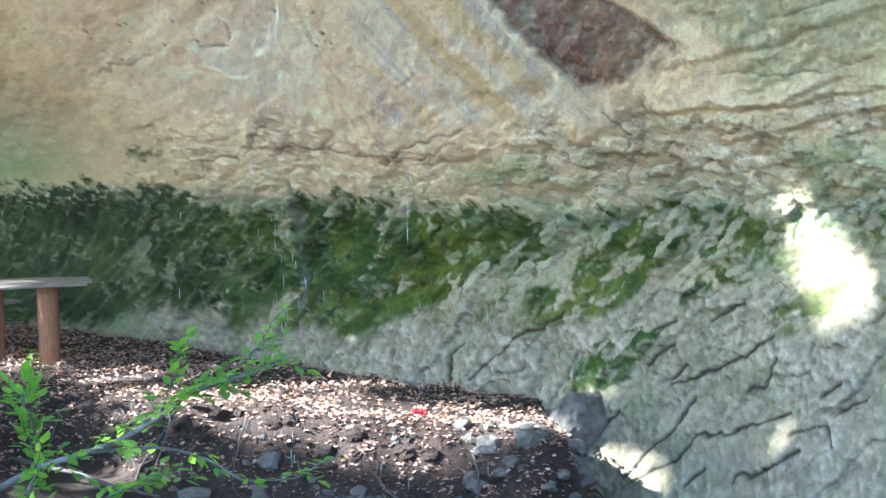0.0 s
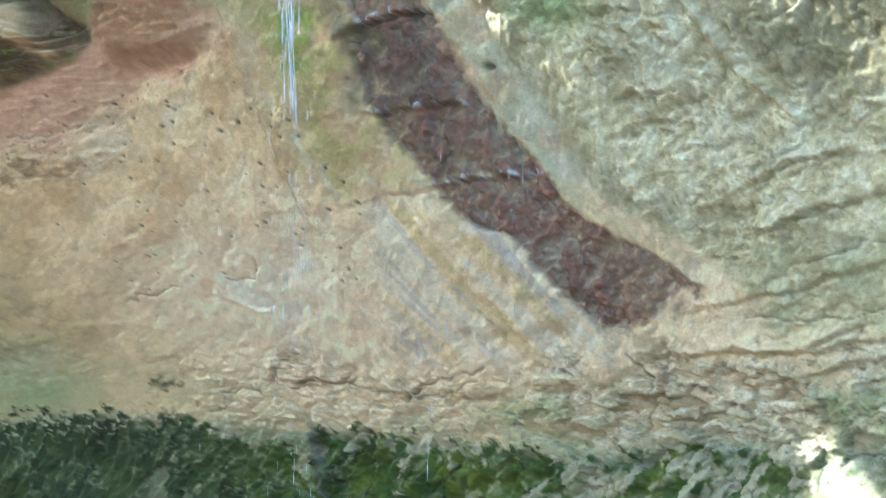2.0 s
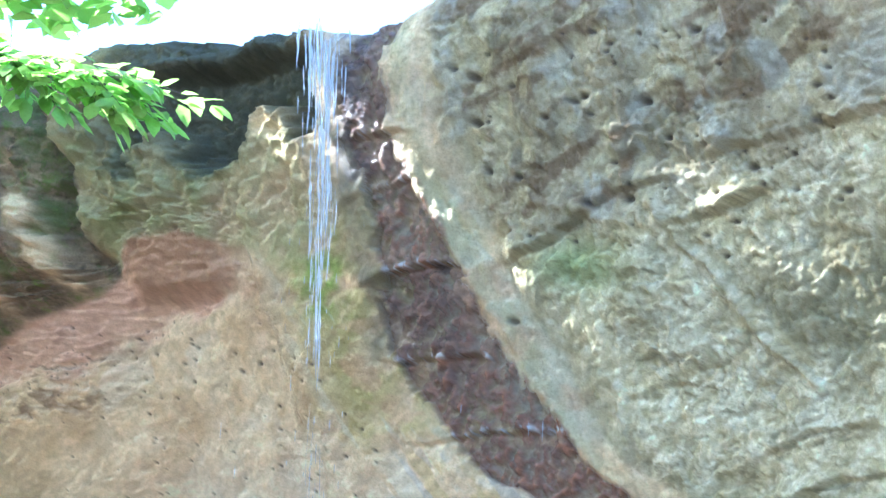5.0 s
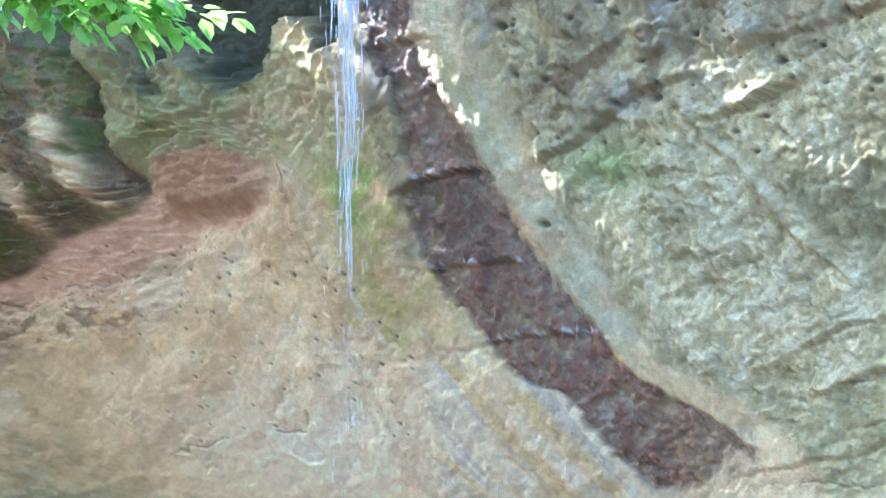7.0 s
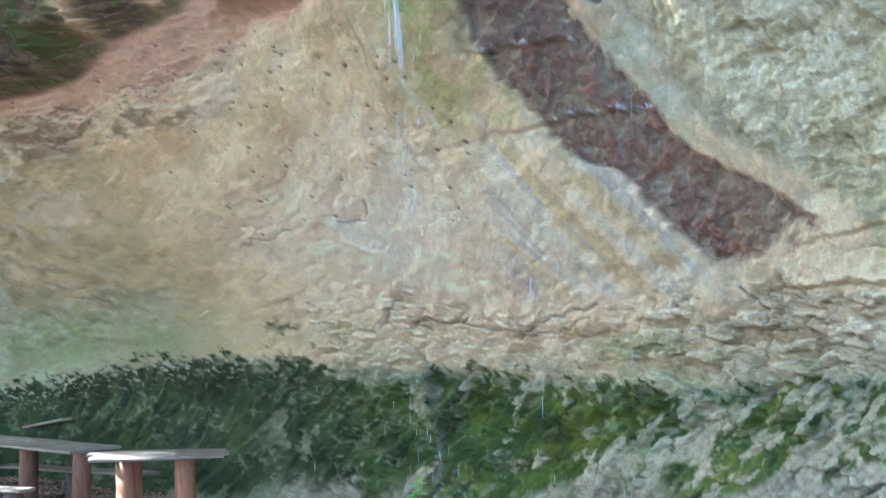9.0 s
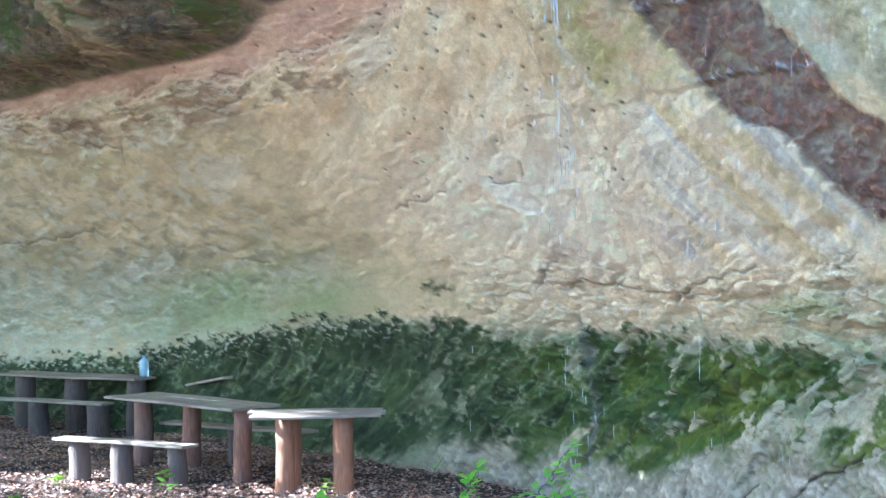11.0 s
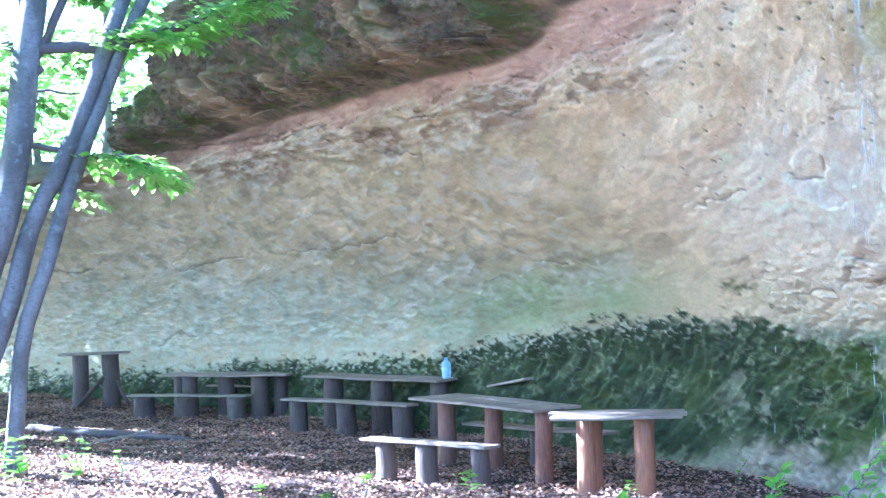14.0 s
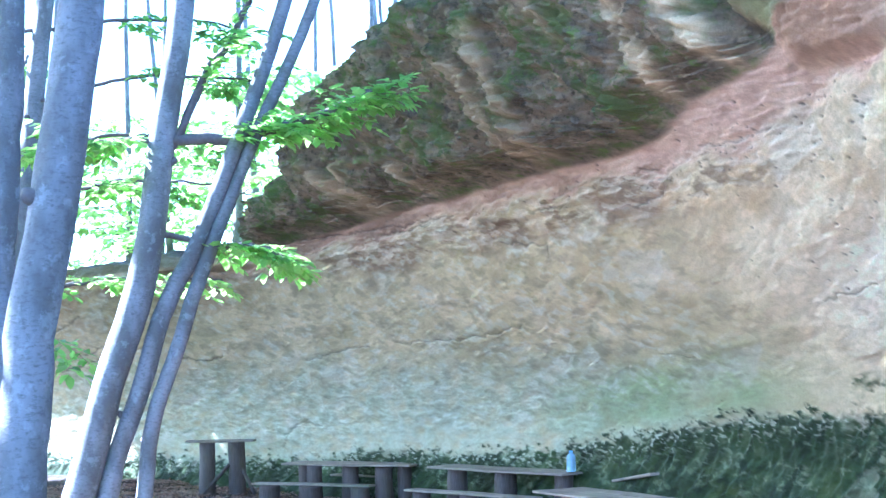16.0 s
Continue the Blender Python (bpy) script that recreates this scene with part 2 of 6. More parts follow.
CRACKS_HIGH = (
    ((2.24, 2.96), (2.40, 2.80), (2.76, 2.78)), ((3.20, 1.88), (2.92, 2.06), (2.68, 2.14)), ((2.92, 1.90), (2.48, 1.96), (2.24, 1.94), (1.80, 1.88)), ((4.28, 1.64), (4.00, 1.66), (3.88, 1.82), (3.32, 1.88)),
    ((9.12, 3.46), (8.60, 3.44), (8.68, 3.32)), ((7.96, 2.22), (7.36, 2.16)), ((6.36, 3.66), (5.64, 3.70)), ((17.28, 2.20), (16.08, 2.36), (15.24, 2.40)), ((14.40, 2.42), (11.80, 2.48), (10.68, 2.60)),
)
CRACKS_RED = (
    ((16.01, 3.93), (13.83, 3.95), (12.26, 3.93), (10.49, 3.91)), ((13.01, 3.85), (11.24, 3.87)), ((8.38, 3.77), (7.49, 3.79)), ((4.70, 4.04), (4.02, 4.01)), ((3.74, 4.04), (3.54, 4.06)), ((6.13, 3.95), (5.58, 3.95)), ((9.60, 3.52), (8.58, 3.42)), ((21.46, 2.36), (20.30, 2.22), (19.76, 2.34)), ((24.53, 2.40), (22.69, 2.67)), ((25.55, 2.75), (23.84, 3.13)), ((18.05, 1.23), (18.67, 1.07), (18.94, 0.78)),
)
CRACKS_FAR = (
    ((25.96, 2.06), (23.44, 2.38), (21.80, 2.56)), ((18.88, 0.96), (18.28, 1.18), (17.64, 1.14)), ((4.36, 2.64), (3.40, 2.74)), ((1.64, 1.80), (1.08, 2.00), (0.56, 2.08)),
    ((-2.24, 3.04), (-2.48, 3.10)), ((-2.24, 2.80), (-2.64, 2.90), (-2.88, 2.88)), ((-1.68, 2.44), (-2.12, 2.42), (-2.76, 2.48)), ((-0.72, 2.18), (-0.84, 2.02), (-0.64, 1.70)), ((1.68, 1.80), (1.20, 1.86), (0.68, 2.00)),
)


def ledge(s, h, line, out, above, below=0.022, ends=0.15):
    """A lip that stands out along a line of (length, height), with a sharp underside."""
    a = sorted(line)
    d = h - np.interp(s, [p[0] for p in a], [p[1] for p in a]) - 0.025 * fbm(s * 5, h * 0, 4, 91)
    fade = smooth(a[0][0] - ends, a[0][0] + ends, s) * (1 - smooth(a[-1][0] - ends, a[-1][0] + ends, s)) * (0.55 + 0.6 * value_noise(s * 4, s * 0, 93))
    up, down = np.exp(-np.maximum(d, 0) / above), np.exp(np.minimum(d, 0) / below)
    gap = np.exp(-(((d + 1.6 * below) / below) ** 2))
    return fade * out * (np.where(d > 0, up, down) - 0.35 * gap)


def band(s, h, line, width):
    """One along a line of (length, height), falling off to both sides of it."""
    a = sorted((q, p) for p, q in line)
    off = s - np.interp(h, [p[0] for p in a], [p[1] for p in a])
    ends = smooth(a[0][0] - 0.12, a[0][0] + 0.1, h) * (1 - smooth(a[-1][0] - 0.1, a[-1][0] + 0.15, h))
    return np.exp(-((off / width) ** 2)) * ends


def cracks(s, h):
    """Open joints: one where a joint runs."""
    out = np.zeros(s.shape)
    low = len(CRACKS + CRACKS_LOW)
    ws, wh = s + 0.03 * fbm(s * 6, h * 6, 3, 131), h + 0.03 * fbm(s * 6, h * 6, 3, 135)
    for k, line in enumerate(CRACKS + CRACKS_LOW + CRACKS_HIGH + CRACKS_RED + CRACKS_FAR):
        p = np.array(line)
        i0, i1 = np.searchsorted(s[:, 0], (p[:, 0].min() - 0.3, p[:, 0].max() + 0.3))
        if i1 <= i0:
            continue
        x, y = ws[i0:i1], wh[i0:i1]
        far = np.full(x.shape, 9.0)
        for (x0, y0), (x1, y1) in zip(line, line[1:]):
            t = np.clip(((x - x0) * (x1 - x0) + (y - y0) * (y1 - y0)) / ((x1 - x0) ** 2 + (y1 - y0) ** 2), 0, 1)
            far = np.minimum(far, np.hypot(x - x0 - t * (x1 - x0), y - y0 - t * (y1 - y0)))
        w = (0.013 if k < low else 0.009) * (1 + max(0.0, p[:, 0].mean()) / 22) * (0.5 + 0.9 * value_noise(x * 7, y * 7, 137))
        out[i0:i1] = np.maximum(out[i0:i1], np.exp(-((far / w) ** 2)) * (1.0 if k < low else 0.55))
    return out


def rock_relief(s, h):
    """How far the rock stands out of the plain profile, and its pigment, wetness and moss."""
    # the grain dips with the overhang
    u = 0.85 * (np.where(s > 3, 3 + (s - 3) * 0.55, s) + np.interp(s, (-3.0, 0.0, 30.0), (0.6, 1.25, 1.35)) * stand_out(s, h))
    n1, n2 = fbm(u * 0.6, h * 0.7, 4, 1), fbm(u * 2.6, h * 2.6, 5, 5)
    n3, n4 = fbm(u * 9, h * 9, 4, 11), fbm(u * 30, h * 28, 3, 17)
    # length measured up the profile, for the grain of the mass over the red band
    up = h + 0.9 * stand_out(s, h) + 0.6 * smooth(-0.02, 0.26, h - knots(s, RED_TOP))
    m2, m3, m4 = fbm(s * 2.2, up * 2.0, 5, 151), fbm(s * 7, up * 7, 4, 153), fbm(s * 22, up * 20, 3, 155)
    red_top, red_foot, moss_top, moss_foot = knots(s, RED_TOP), knots(s, RED_FOOT), knots(s, MOSS_TOP), knots(s, MOSS_FOOT)
    left, right, pale = knots(h, STREAK_LEFT), knots(h, STREAK_RIGHT), knots(h, PALE_RIGHT)
    calm = 1 - 0.55 * smooth(3.5, 7.0, s) * smooth(1.3, 1.9, h)
    lip = h - red_top
    level = 1 - 0.85 * smooth(-0.12, -0.02, lip) * (1 - smooth(0.26, 0.42, lip)) * smooth(2.6, 3.0, s) * (1 - smooth(16.2, 17.4, s))
    n3, n4 = n3 * level, n4 * level
    d = 0.08 * n1 + (0.030 - 0.016 * smooth(3.0, 7.0, s)) * n2 + 0.010 * calm * n3 + 0.004 * calm * n4
    joint = cracks(s, h)

    # zones
    over = h - red_top + 0.05 * fbm(u * 1.6, h * 0, 3, 19)
    side = smooth(1.5, 2.3, s) * (1 - smooth(16.2, 17.4, s))
    upper = smooth(-0.02, 0.26, over) * side
    dusk = smooth(-0.01, 0.05, over + 0.015 * n3) * side
    redband = smooth(-0.15, 0.1, h - red_foot + 0.12 * n2 + 0.06 * n3) * (1 - upper) * smooth(1.3, 2.0, s) * (1 - smooth(15.5, 19.0, s))
    wedge = redband * smooth(4.34, 4.5, h) * (1 - smooth(2.6, 3.0, s))
    notch = 0.05 * np.sign(np.sin(7.3 * np.floor((h + 0.05 * s) / 0.24) + 1.0))
    sq = s - 0.05 + 0.06 * n3 + 0.02 * n2 + 0.025 * n4 + 0.6 * notch * smooth(3.0, 3.3, h)
    foot = np.interp(s, (-1.6, -1.3, -0.66, -0.5), (2.62, 2.5, 2.34, 2.3))
    streak = smooth(-0.02, 0.03, left - sq) * smooth(-0.03, 0.04, sq - right) * smooth(-0.05, 0.1, h - foot + 0.06 * n2 + 0.1 * n3)
    paleband = smooth(-0.03, 0.04, right - s + 0.05 * n3) * smooth(-0.04, 0.08, s - pale + 0.06 * n2 + 0.03 * n3) * smooth(2.9, 3.2, h)
    righthand = smooth(0.0, 0.25, pale - s) * smooth(2.1, 2.5, h)
    blocks = smooth(-0.2, -0.05, h - moss_top + 0.1 * n2) * (1 - smooth(0.42, 0.7, h - moss_top + 0.22 * n2)) * (1 - smooth(3.6, 5.0, s))
    slabs = (1 - smooth(0.55, 1.05, h + 0.12 * n2 + 0.1 * (s - 1))) * (1 - smooth(5.0, 6.5, s))

    # beds on the slope beside the streak climb away from it
    q = h + 0.33 * s + 0.06 * n2 + 0.02 * n3
    for rise, size, seed in ((0.52, 0.035, 31), (0.21, 0.024, 33), (0.085, 0.012, 35)):
        saw = q / rise + 0.5 * fbm(s * 0.8, h * 0.8, 2, seed)
        f = saw - np.floor(saw)
        keep = smooth(-0.05, 0.45, fbm(u * 2.0, h * 2.2, 3, seed + 1))
        d = d + righthand * keep * size * (np.minimum(f / 0.1, 1) - f)
    d = d + righthand * 0.012 * fbm(u * 20, h * 18, 3, 37)
    # broken plates along the beds
    bx, by = s + 0.05 * n3, q + 0.02 * n3
    plate, plate_edge = cells(bx * 3.4, by * 14, 161)
    chip, chip_edge = cells(bx * 11 + 2.1, by * 36, 165)
    worn = smooth(-0.35, 0.3, fbm(u * 1.3, h * 1.5, 3, 167))
    d = d + righthand * worn * ((plate - 0.5) * 0.036 + (chip - 0.5) * 0.02)
    bed_gap = righthand * worn * np.maximum(np.exp(-plate_edge / 0.05) * smooth(0.55, 0.7, plate), 0.6 * np.exp(-chip_edge / 0.07) * smooth(0.6, 0.75, chip))
    # crumbling blocks over the moss
    rx, ry = s + 0.3 * h + 0.08 * n3, h + 0.1 * s + 0.035 * n3
    pick, edge = cells(rx * 4.2, ry * 11, 41)
    pick2, edge2 = cells(rx * 13 + 3.3, ry * 30, 45)
    block = (pick - 0.5) * 0.10 + (pick2 - 0.5) * 0.045 - 0.02 * np.exp(-edge / 0.05) - 0.012 * np.exp(-edge2 / 0.08)
    mossy = smooth(-0.05, 0.1, moss_top - h) * (1 - slabs)
    firm = smooth(-0.6, 0.6, s)
    d = d + np.maximum(blocks * (1 - 0.35 * firm), 0.5 * mossy * (1 - smooth(4.5, 6.0, s))) * block
    gaps = blocks * (1 - 0.5 * firm) * np.maximum(np.exp(-edge / 0.04) * smooth(0.35, 0.5, pick), 0.6 * np.exp(-edge2 / 0.05) * smooth(0.5, 0.7, pick2))
    # slanting slabs at the foot
    ca, sa = math.cos(radians(36)), math.sin(radians(36))
    al, ac = -s * ca + h * sa + 0.05 * n2, s * sa + h * ca + 0.04 * n2
    pick3, edge3 = cells(al * 1.0 + 0.15 * n2, ac * 3.6 + 0.35 * n2, 51)
    pick4, edge4 = cells(al * 3.1 + 5 + 0.2 * n3, ac * 8 + 0.3 * n3, 55)
    d = d + slabs * (0.015 * n3 + 0.011 * n4) + slabs * ((pick3 - 0.5) * 0.07 + (pick4 - 0.5) * 0.022 - 0.03 * np.exp(-edge3 / 0.025) * smooth(0.5, 0.7, pick3))
    gaps = np.maximum(gaps, slabs * np.maximum(np.exp(-edge3 / 0.022) * smooth(0.5, 0.7, pick3), 0.5 * np.exp(-edge4 / 0.03) * smooth(0.7, 0.8, pick4)))
    # loose lumps under the moss
    lump, lump_edge = cells(al * 4.6 + 0.25 * n3, ac * 14 + 0.4 * n3, 175)
    d = d + mossy * (1 - smooth(3.0, 5.0, s)) * ((lump - 0.5) * 0.05 - 0.02 * np.exp(-lump_edge / 0.06))
    # slanting ribs in the moss
    d = d + mossy * (0.035 * fbm(al * 1.2, ac * 5, 4, 61) + (0.06 - 0.015 * smooth(3.5, 6.0, s)) * (0.4 - np.abs(fbm(al * 2.5, ac * 9, 4, 63))))
    # the wet streak: a worn gutter in steps
    d = d + 0.03 * streak * n3 + 0.02 * streak * n4 - 0.035 * streak + 0.01 * paleband - 0.025 * smooth(0.0, 0.1, pale - s) * (1 - smooth(0.15, 0.3, pale - s)) * smooth(2.8, 3.2, h) * (1 - smooth(4.6, 5.0, h))
    d = d + 0.018 * np.exp(-(((s - right) / 0.05) ** 2)) * smooth(3.0, 3.2, h) * (1 - smooth(5.0, 5.3, h))
    lips = ((((1.1, 3.86), (0.76, 3.87), (0.36, 3.84), (-0.34, 3.86)), 0.05), (((2.0, 3.24), (1.2, 3.27), (0.08, 3.35), (-0.55, 3.4)), 0.05), (((0.5, 4.32), (0.08, 4.41), (-0.3, 4.43)), 0.08), (((0.45, 4.84), (-0.25, 4.95)), 0.04), (((0.3, 5.2), (-0.3, 5.22)), 0.06))
    foam = 0.0
    for line, out in lips:
        d = d + ledge(s, h + 0.012 * n3, line, out, 0.2, 0.014) * (1 - 0.65 * smooth(0.3, 0.6, s))
        a = sorted(line)
        foam = foam + np.exp(-(((h - 0.012 - np.interp(s, [p[0] for p in a], [p[1] for p in a]) - 0.025 * fbm(s * 5, h * 0, 4, 91)) / 0.02) ** 2))
    # shelves beside it
    for line, out, above in ((((-0.7, 4.44), (-1.04, 4.54), (-1.56, 4.8), (-1.9, 4.88)), 0.10, 0.14), (((-1.8, 4.6), (-2.08, 4.67), (-2.5, 4.78)), 0.11, 0.2), (((-2.2, 4.98), (-2.68, 5.06), (-3.3, 5.16)), 0.1, 0.15), (((-1.9, 3.24), (-2.28, 3.38), (-2.7, 3.46)), 0.08, 0.15), (((-1.9, 2.97), (-2.5, 3.13), (-3.2, 3.25)), 0.07, 0.12), (((-1.3, 2.5), (-2.2, 2.66), (-3.2, 2.9)), 0.06, 0.15), (((-0.9, 2.2), (-2.0, 2.24), (-3.4, 2.4)), 0.08, 0.1),
                             (((1.72, 2.18), (1.16, 2.3), (0.76, 2.34), (0.4, 2.38), (0.0, 2.36), (-0.4, 2.46)), 0.05, 0.16), (((3.28, 1.88), (3.0, 2.0), (2.72, 1.94), (2.08, 2.12), (1.72, 2.18)), 0.06, 0.2), (((1.68, 1.76), (1.28, 1.94), (0.8, 1.9), (0.3, 1.95), (-0.3, 2.0)), 0.07, 0.15), (((4.4, 1.7), (3.9, 1.8), (3.3, 1.82)), 0.04, 0.15), (((-1.4, 2.18), (-1.56, 2.26), (-1.92, 2.22), (-2.6, 2.42)), 0.08, 0.1), (((-1.5, 2.0), (-2.6, 2.2), (-3.4, 2.3)), 0.08, 0.1)):
        soft = line[0][0] > 1.0
        d = d + ledge(s, h + 0.014 * n3, line, out * (0.7 if soft else 0.9), above, 0.05 if soft else 0.016)
    rib = np.interp(h, (3.6, 3.96, 4.34, 4.48, 4.76), (-2.5, -2.16, -2.0, -1.84, -1.76))
    d = d + 0.05 * np.exp(-(((s - rib) / 0.04) ** 2)) * smooth(3.6, 3.7, h) * (1 - smooth(4.7, 4.8, h))
    # red band and the mass over it
    d = d - 0.10 * redband * (1 - wedge) + 0.09 * wedge
    lean = s - 0.8 * h
    ribs, ribs2 = fbm(lean * 1.25, up * 0.4, 3, 71), fbm(lean * 3.4, up * 1.3, 4, 73)
    tan = 0.0
    for line, width in ((((6.6, 5.4), (6.67, 5.02), (6.74, 4.65), (6.9, 4.2)), 0.2), (((7.4, 5.2), (7.35, 4.79), (7.3, 4.46), (7.4, 4.2)), 0.2), (((12.75, 4.7), (12.55, 4.34), (12.8, 4.1)), 0.3), (((11.9, 4.6), (12.3, 4.1)), 0.3), (((10.5, 4.55), (10.35, 4.2)), 0.2), (((3.5, 5.2), (3.4, 4.5)), 0.12), (((4.1, 5.3), (4.2, 4.6), (4.4, 4.4)), 0.14), (((5.5, 5.9), (5.2, 5.0)), 0.12)):
        tan = tan + band(s + 0.05 * m2 + 0.06 * m3, h, line, width)
    bulge = 0.40 + 0.13 * ribs + 0.03 * ribs2 + 0.14 * m2 + 0.10 * m3 + 0.04 * m4 + 0.1 * smooth(0.1, 0.6, h - red_top) + 0.06 * np.clip(tan, 0, 1)
    d = d + upper * bulge * (1 - 0.5 * smooth(4.4, 2.6, s))
    groove = np.interp(h, (4.4, 4.8, 5.42, 5.9), (2.85, 3.18, 3.1, 3.35))
    d = d - 0.28 * upper * np.exp(-(((s - groove) / 0.2) ** 2))
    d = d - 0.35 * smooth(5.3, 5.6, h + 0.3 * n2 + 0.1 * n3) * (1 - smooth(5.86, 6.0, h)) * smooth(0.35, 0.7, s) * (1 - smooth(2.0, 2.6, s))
    d = d + (0.04 * n3 + 0.02 * n4) * smooth(4.6, 4.9, h) * smooth(3.0, 2.6, s) * smooth(0.3, 0.6, s)
    d = d + ledge(s, h, ((6.5, 3.8), (9.0, 3.76), (10.7, 3.74), (12.6, 3.7), (16.5, 3.62), (18.0, 3.5)), 0.04, 0.3, 0.03)
    d = d + ledge(s, h, ((17.2, 3.74), (20.0, 3.72), (28.0, 3.7)), 0.25, 0.3, 0.04)
    # flaked patches on the pale face
    plain = smooth(0.1, 0.5, h - moss_top) * (1 - redband) * (1 - upper) * (1 - streak) * (1 - righthand)
    pick5, edge5 = cells(u * 3.2 + 0.35 * n2, h * 3.2 + 0.35 * n2, 81)
    flake = plain * smooth(0.8, 0.9, pick5) * smooth(0.02, 0.25, edge5)
    patch_white = smooth(0.5, 0.62, np.exp(-(((s - 2.62) / 0.3) ** 2) - (((h - 2.68 - 0.35 * (s - 2.62)) / 0.16) ** 2)) + 0.12 * n3)
    d = d - 0.008 * flake - 0.012 * patch_white - 0.035 * joint - 0.01 * plain * smooth(0.2, 0.6, fbm(u * 6, h * 6, 3, 83))
    plume = np.exp(-(((s - 4.72 - 0.25 * (h - 1.8) + 0.3 * n3) / 0.3) ** 2)) * smooth(1.45, 1.6, h) * (1 - smooth(1.9, 2.05, h + 0.1 * n3))

    scale, scale_edge = cells(u * 9 + 0.3 * n3, h * 10 + 0.3 * n3, 181)
    brushed = fbm(s * 5.5, (h - 0.03 * s) * 17 + 0.8 * n2, 4, 183)
    d = d + plain * ((scale - 0.5) * 0.012 * smooth(6.0, 3.0, s) + 0.008 * brushed * smooth(4.0, 6.5, s))

    # ---- pigment ----
    c = np.zeros(s.shape + (3,), np.float32) + (0.86, 0.65, 0.40)
    c = blend(c, (0.58, 0.40, 0.22), np.clip(0.1 + 0.8 * n1 + 0.7 * n2 + 0.4 * n3, 0, 1) * 0.42 * smooth(2.0, 3.4, h))
    c = blend(c, (0.70, 0.43, 0.26), np.clip(n2 * 0.8 + 0.8 * n3 - 0.1, 0, 1) * 0.32 * smooth(5.5, 3.0, s))
    wash = fbm((s - 0.9 * h) * 0.8, (h + 0.1 * s) * 2.0, 6, 145, 0.6)
    c = blend(c, (0.40, 0.315, 0.15), smooth(3.2, 7.4, s) * np.clip(0.66 + 0.35 * wash + 0.2 * n1 + 0.2 * n4, 0, 1) * 0.85)
    c = blend(c, (0.56, 0.37, 0.19), smooth(2.5, 4.0, s) * smooth(12.0, 7.0, s) * smooth(2.1, 3.0, h) * np.clip(0.4 + 0.8 * n1 + 0.6 * n2 + 0.5 * n3, 0, 1) * 0.16)
    c = blend(c, (0.25, 0.21, 0.10), smooth(4.5, 8.0, s) * np.clip(wash * 0.5 + n3 * 0.5 + 0.3 * n4, 0, 1) * 0.45)
    c = blend(c, (0.52, 0.50, 0.36), smooth(4.0, 10.0, s) * (1 - smooth(1.6, 2.6, h + 0.2 * n2)) * np.clip(0.6 + 0.4 * n3 + 0.2 * n2, 0, 1) * 0.8)
    c = blend(c, (0.46, 0.50, 0.37), smooth(6.0, 10.0, s) * smooth(2.5, 1.7, h + 0.2 * n2) * np.clip(0.7 + 0.4 * n3, 0, 1) * 0.6)
    c = blend(c, (0.36, 0.44, 0.20), np.exp(-(((s - 8.0) / 3.2) ** 2)) * smooth(-0.1, 0.25, h - moss_top) * (1 - smooth(0.5, 0.95, h - moss_top + 0.2 * n1)) * np.clip(0.65 + 0.6 * n2, 0, 1) * 0.8)
    c = blend(c, (0.42, 0.23, 0.13), np.clip(0.05 + 0.8 * n2 + 0.2 * n3, 0, 1) * smooth(-0.65, -0.05, h - red_foot) * 0.7 * (1 - righthand) * smooth(0.6, 1.6, s))
    c = blend(c, (0.92, 0.78, 0.58), plain * np.exp(-(((s - 2.3) / 1.9) ** 2) - (((h - 2.6) / 0.75) ** 2)) * np.clip(0.85 - 0.4 * n3, 0, 1) * 0.85)
    c = blend(c, (0.62, 0.42, 0.22), plain * smooth(2.9, 3.6, h) * smooth(0.9, 1.5, s) * smooth(8.0, 4.5, s) * np.clip(0.6 + 0.5 * n2 + 0.4 * n3, 0, 1) * 0.75)
    c = blend(c, (0.74, 0.66, 0.53), flake * 0.3)
    c = blend(c, (0.86, 0.80, 0.70), patch_white * 0.4)
    strata = fbm(s * 1.8, (h - 0.02 * s) * 8 + 0.9 * n2, 5, 141)
    c = blend(c, (0.29, 0.24, 0.16), plain * smooth(4.0, 7.0, s) * np.clip(strata - 0.1 + 0.3 * n3, 0, 1) * 0.55 * smooth(1.5, 2.2, h))
    c = blend(c, (0.30, 0.19, 0.11), plain * smooth(4.5, 7.0, s) * smooth(-0.75, -0.2, h - red_foot) * np.clip(0.4 + 1.2 * fbm(s * 0.8, h * 4, 5, 149) + 0.5 * strata, 0, 1) * 0.85)
    c = blend(c, (0.24, 0.21, 0.13), plain * smooth(4.0, 7.0, s) * smooth(0.05, 0.6, brushed + 0.4 * n3 - 0.1) * 0.4)
    c = blend(c, (0.62, 0.60, 0.47), plain * smooth(5.0, 8.0, s) * smooth(0.1, 0.6, -brushed + 0.5 * n3 - 0.1) * 0.4)
    c = c * (1 + plain * (0.22 * (scale - 0.5) - 0.14 * np.exp(-scale_edge / 0.06) * smooth(0.5, 0.8, scale)))[..., None]
    # slanting stripes beside the gutter
    stripe = fbm((s - 0.55 * h) * 5.0, (h + s) * 0.5, 4, 101) + 0.25 * n3
    near = smooth(1.5, 1.1, s + 0.55 * (h - 2.4)) * smooth(-0.9, -0.5, s) * smooth(2.0, 2.25, h) * (1 - smooth(3.15, 3.4, h))
    c = blend(c, (0.60, 0.47, 0.22), near * smooth(0.0, 0.4, stripe + 0.2 * n3) * 0.55)
    c = blend(c, (0.84, 0.76, 0.60), near * np.exp(-(((s - left - 0.16 + 0.1 * n2) / 0.12) ** 2)) * np.clip(0.7 + n3, 0, 1) * 0.8)
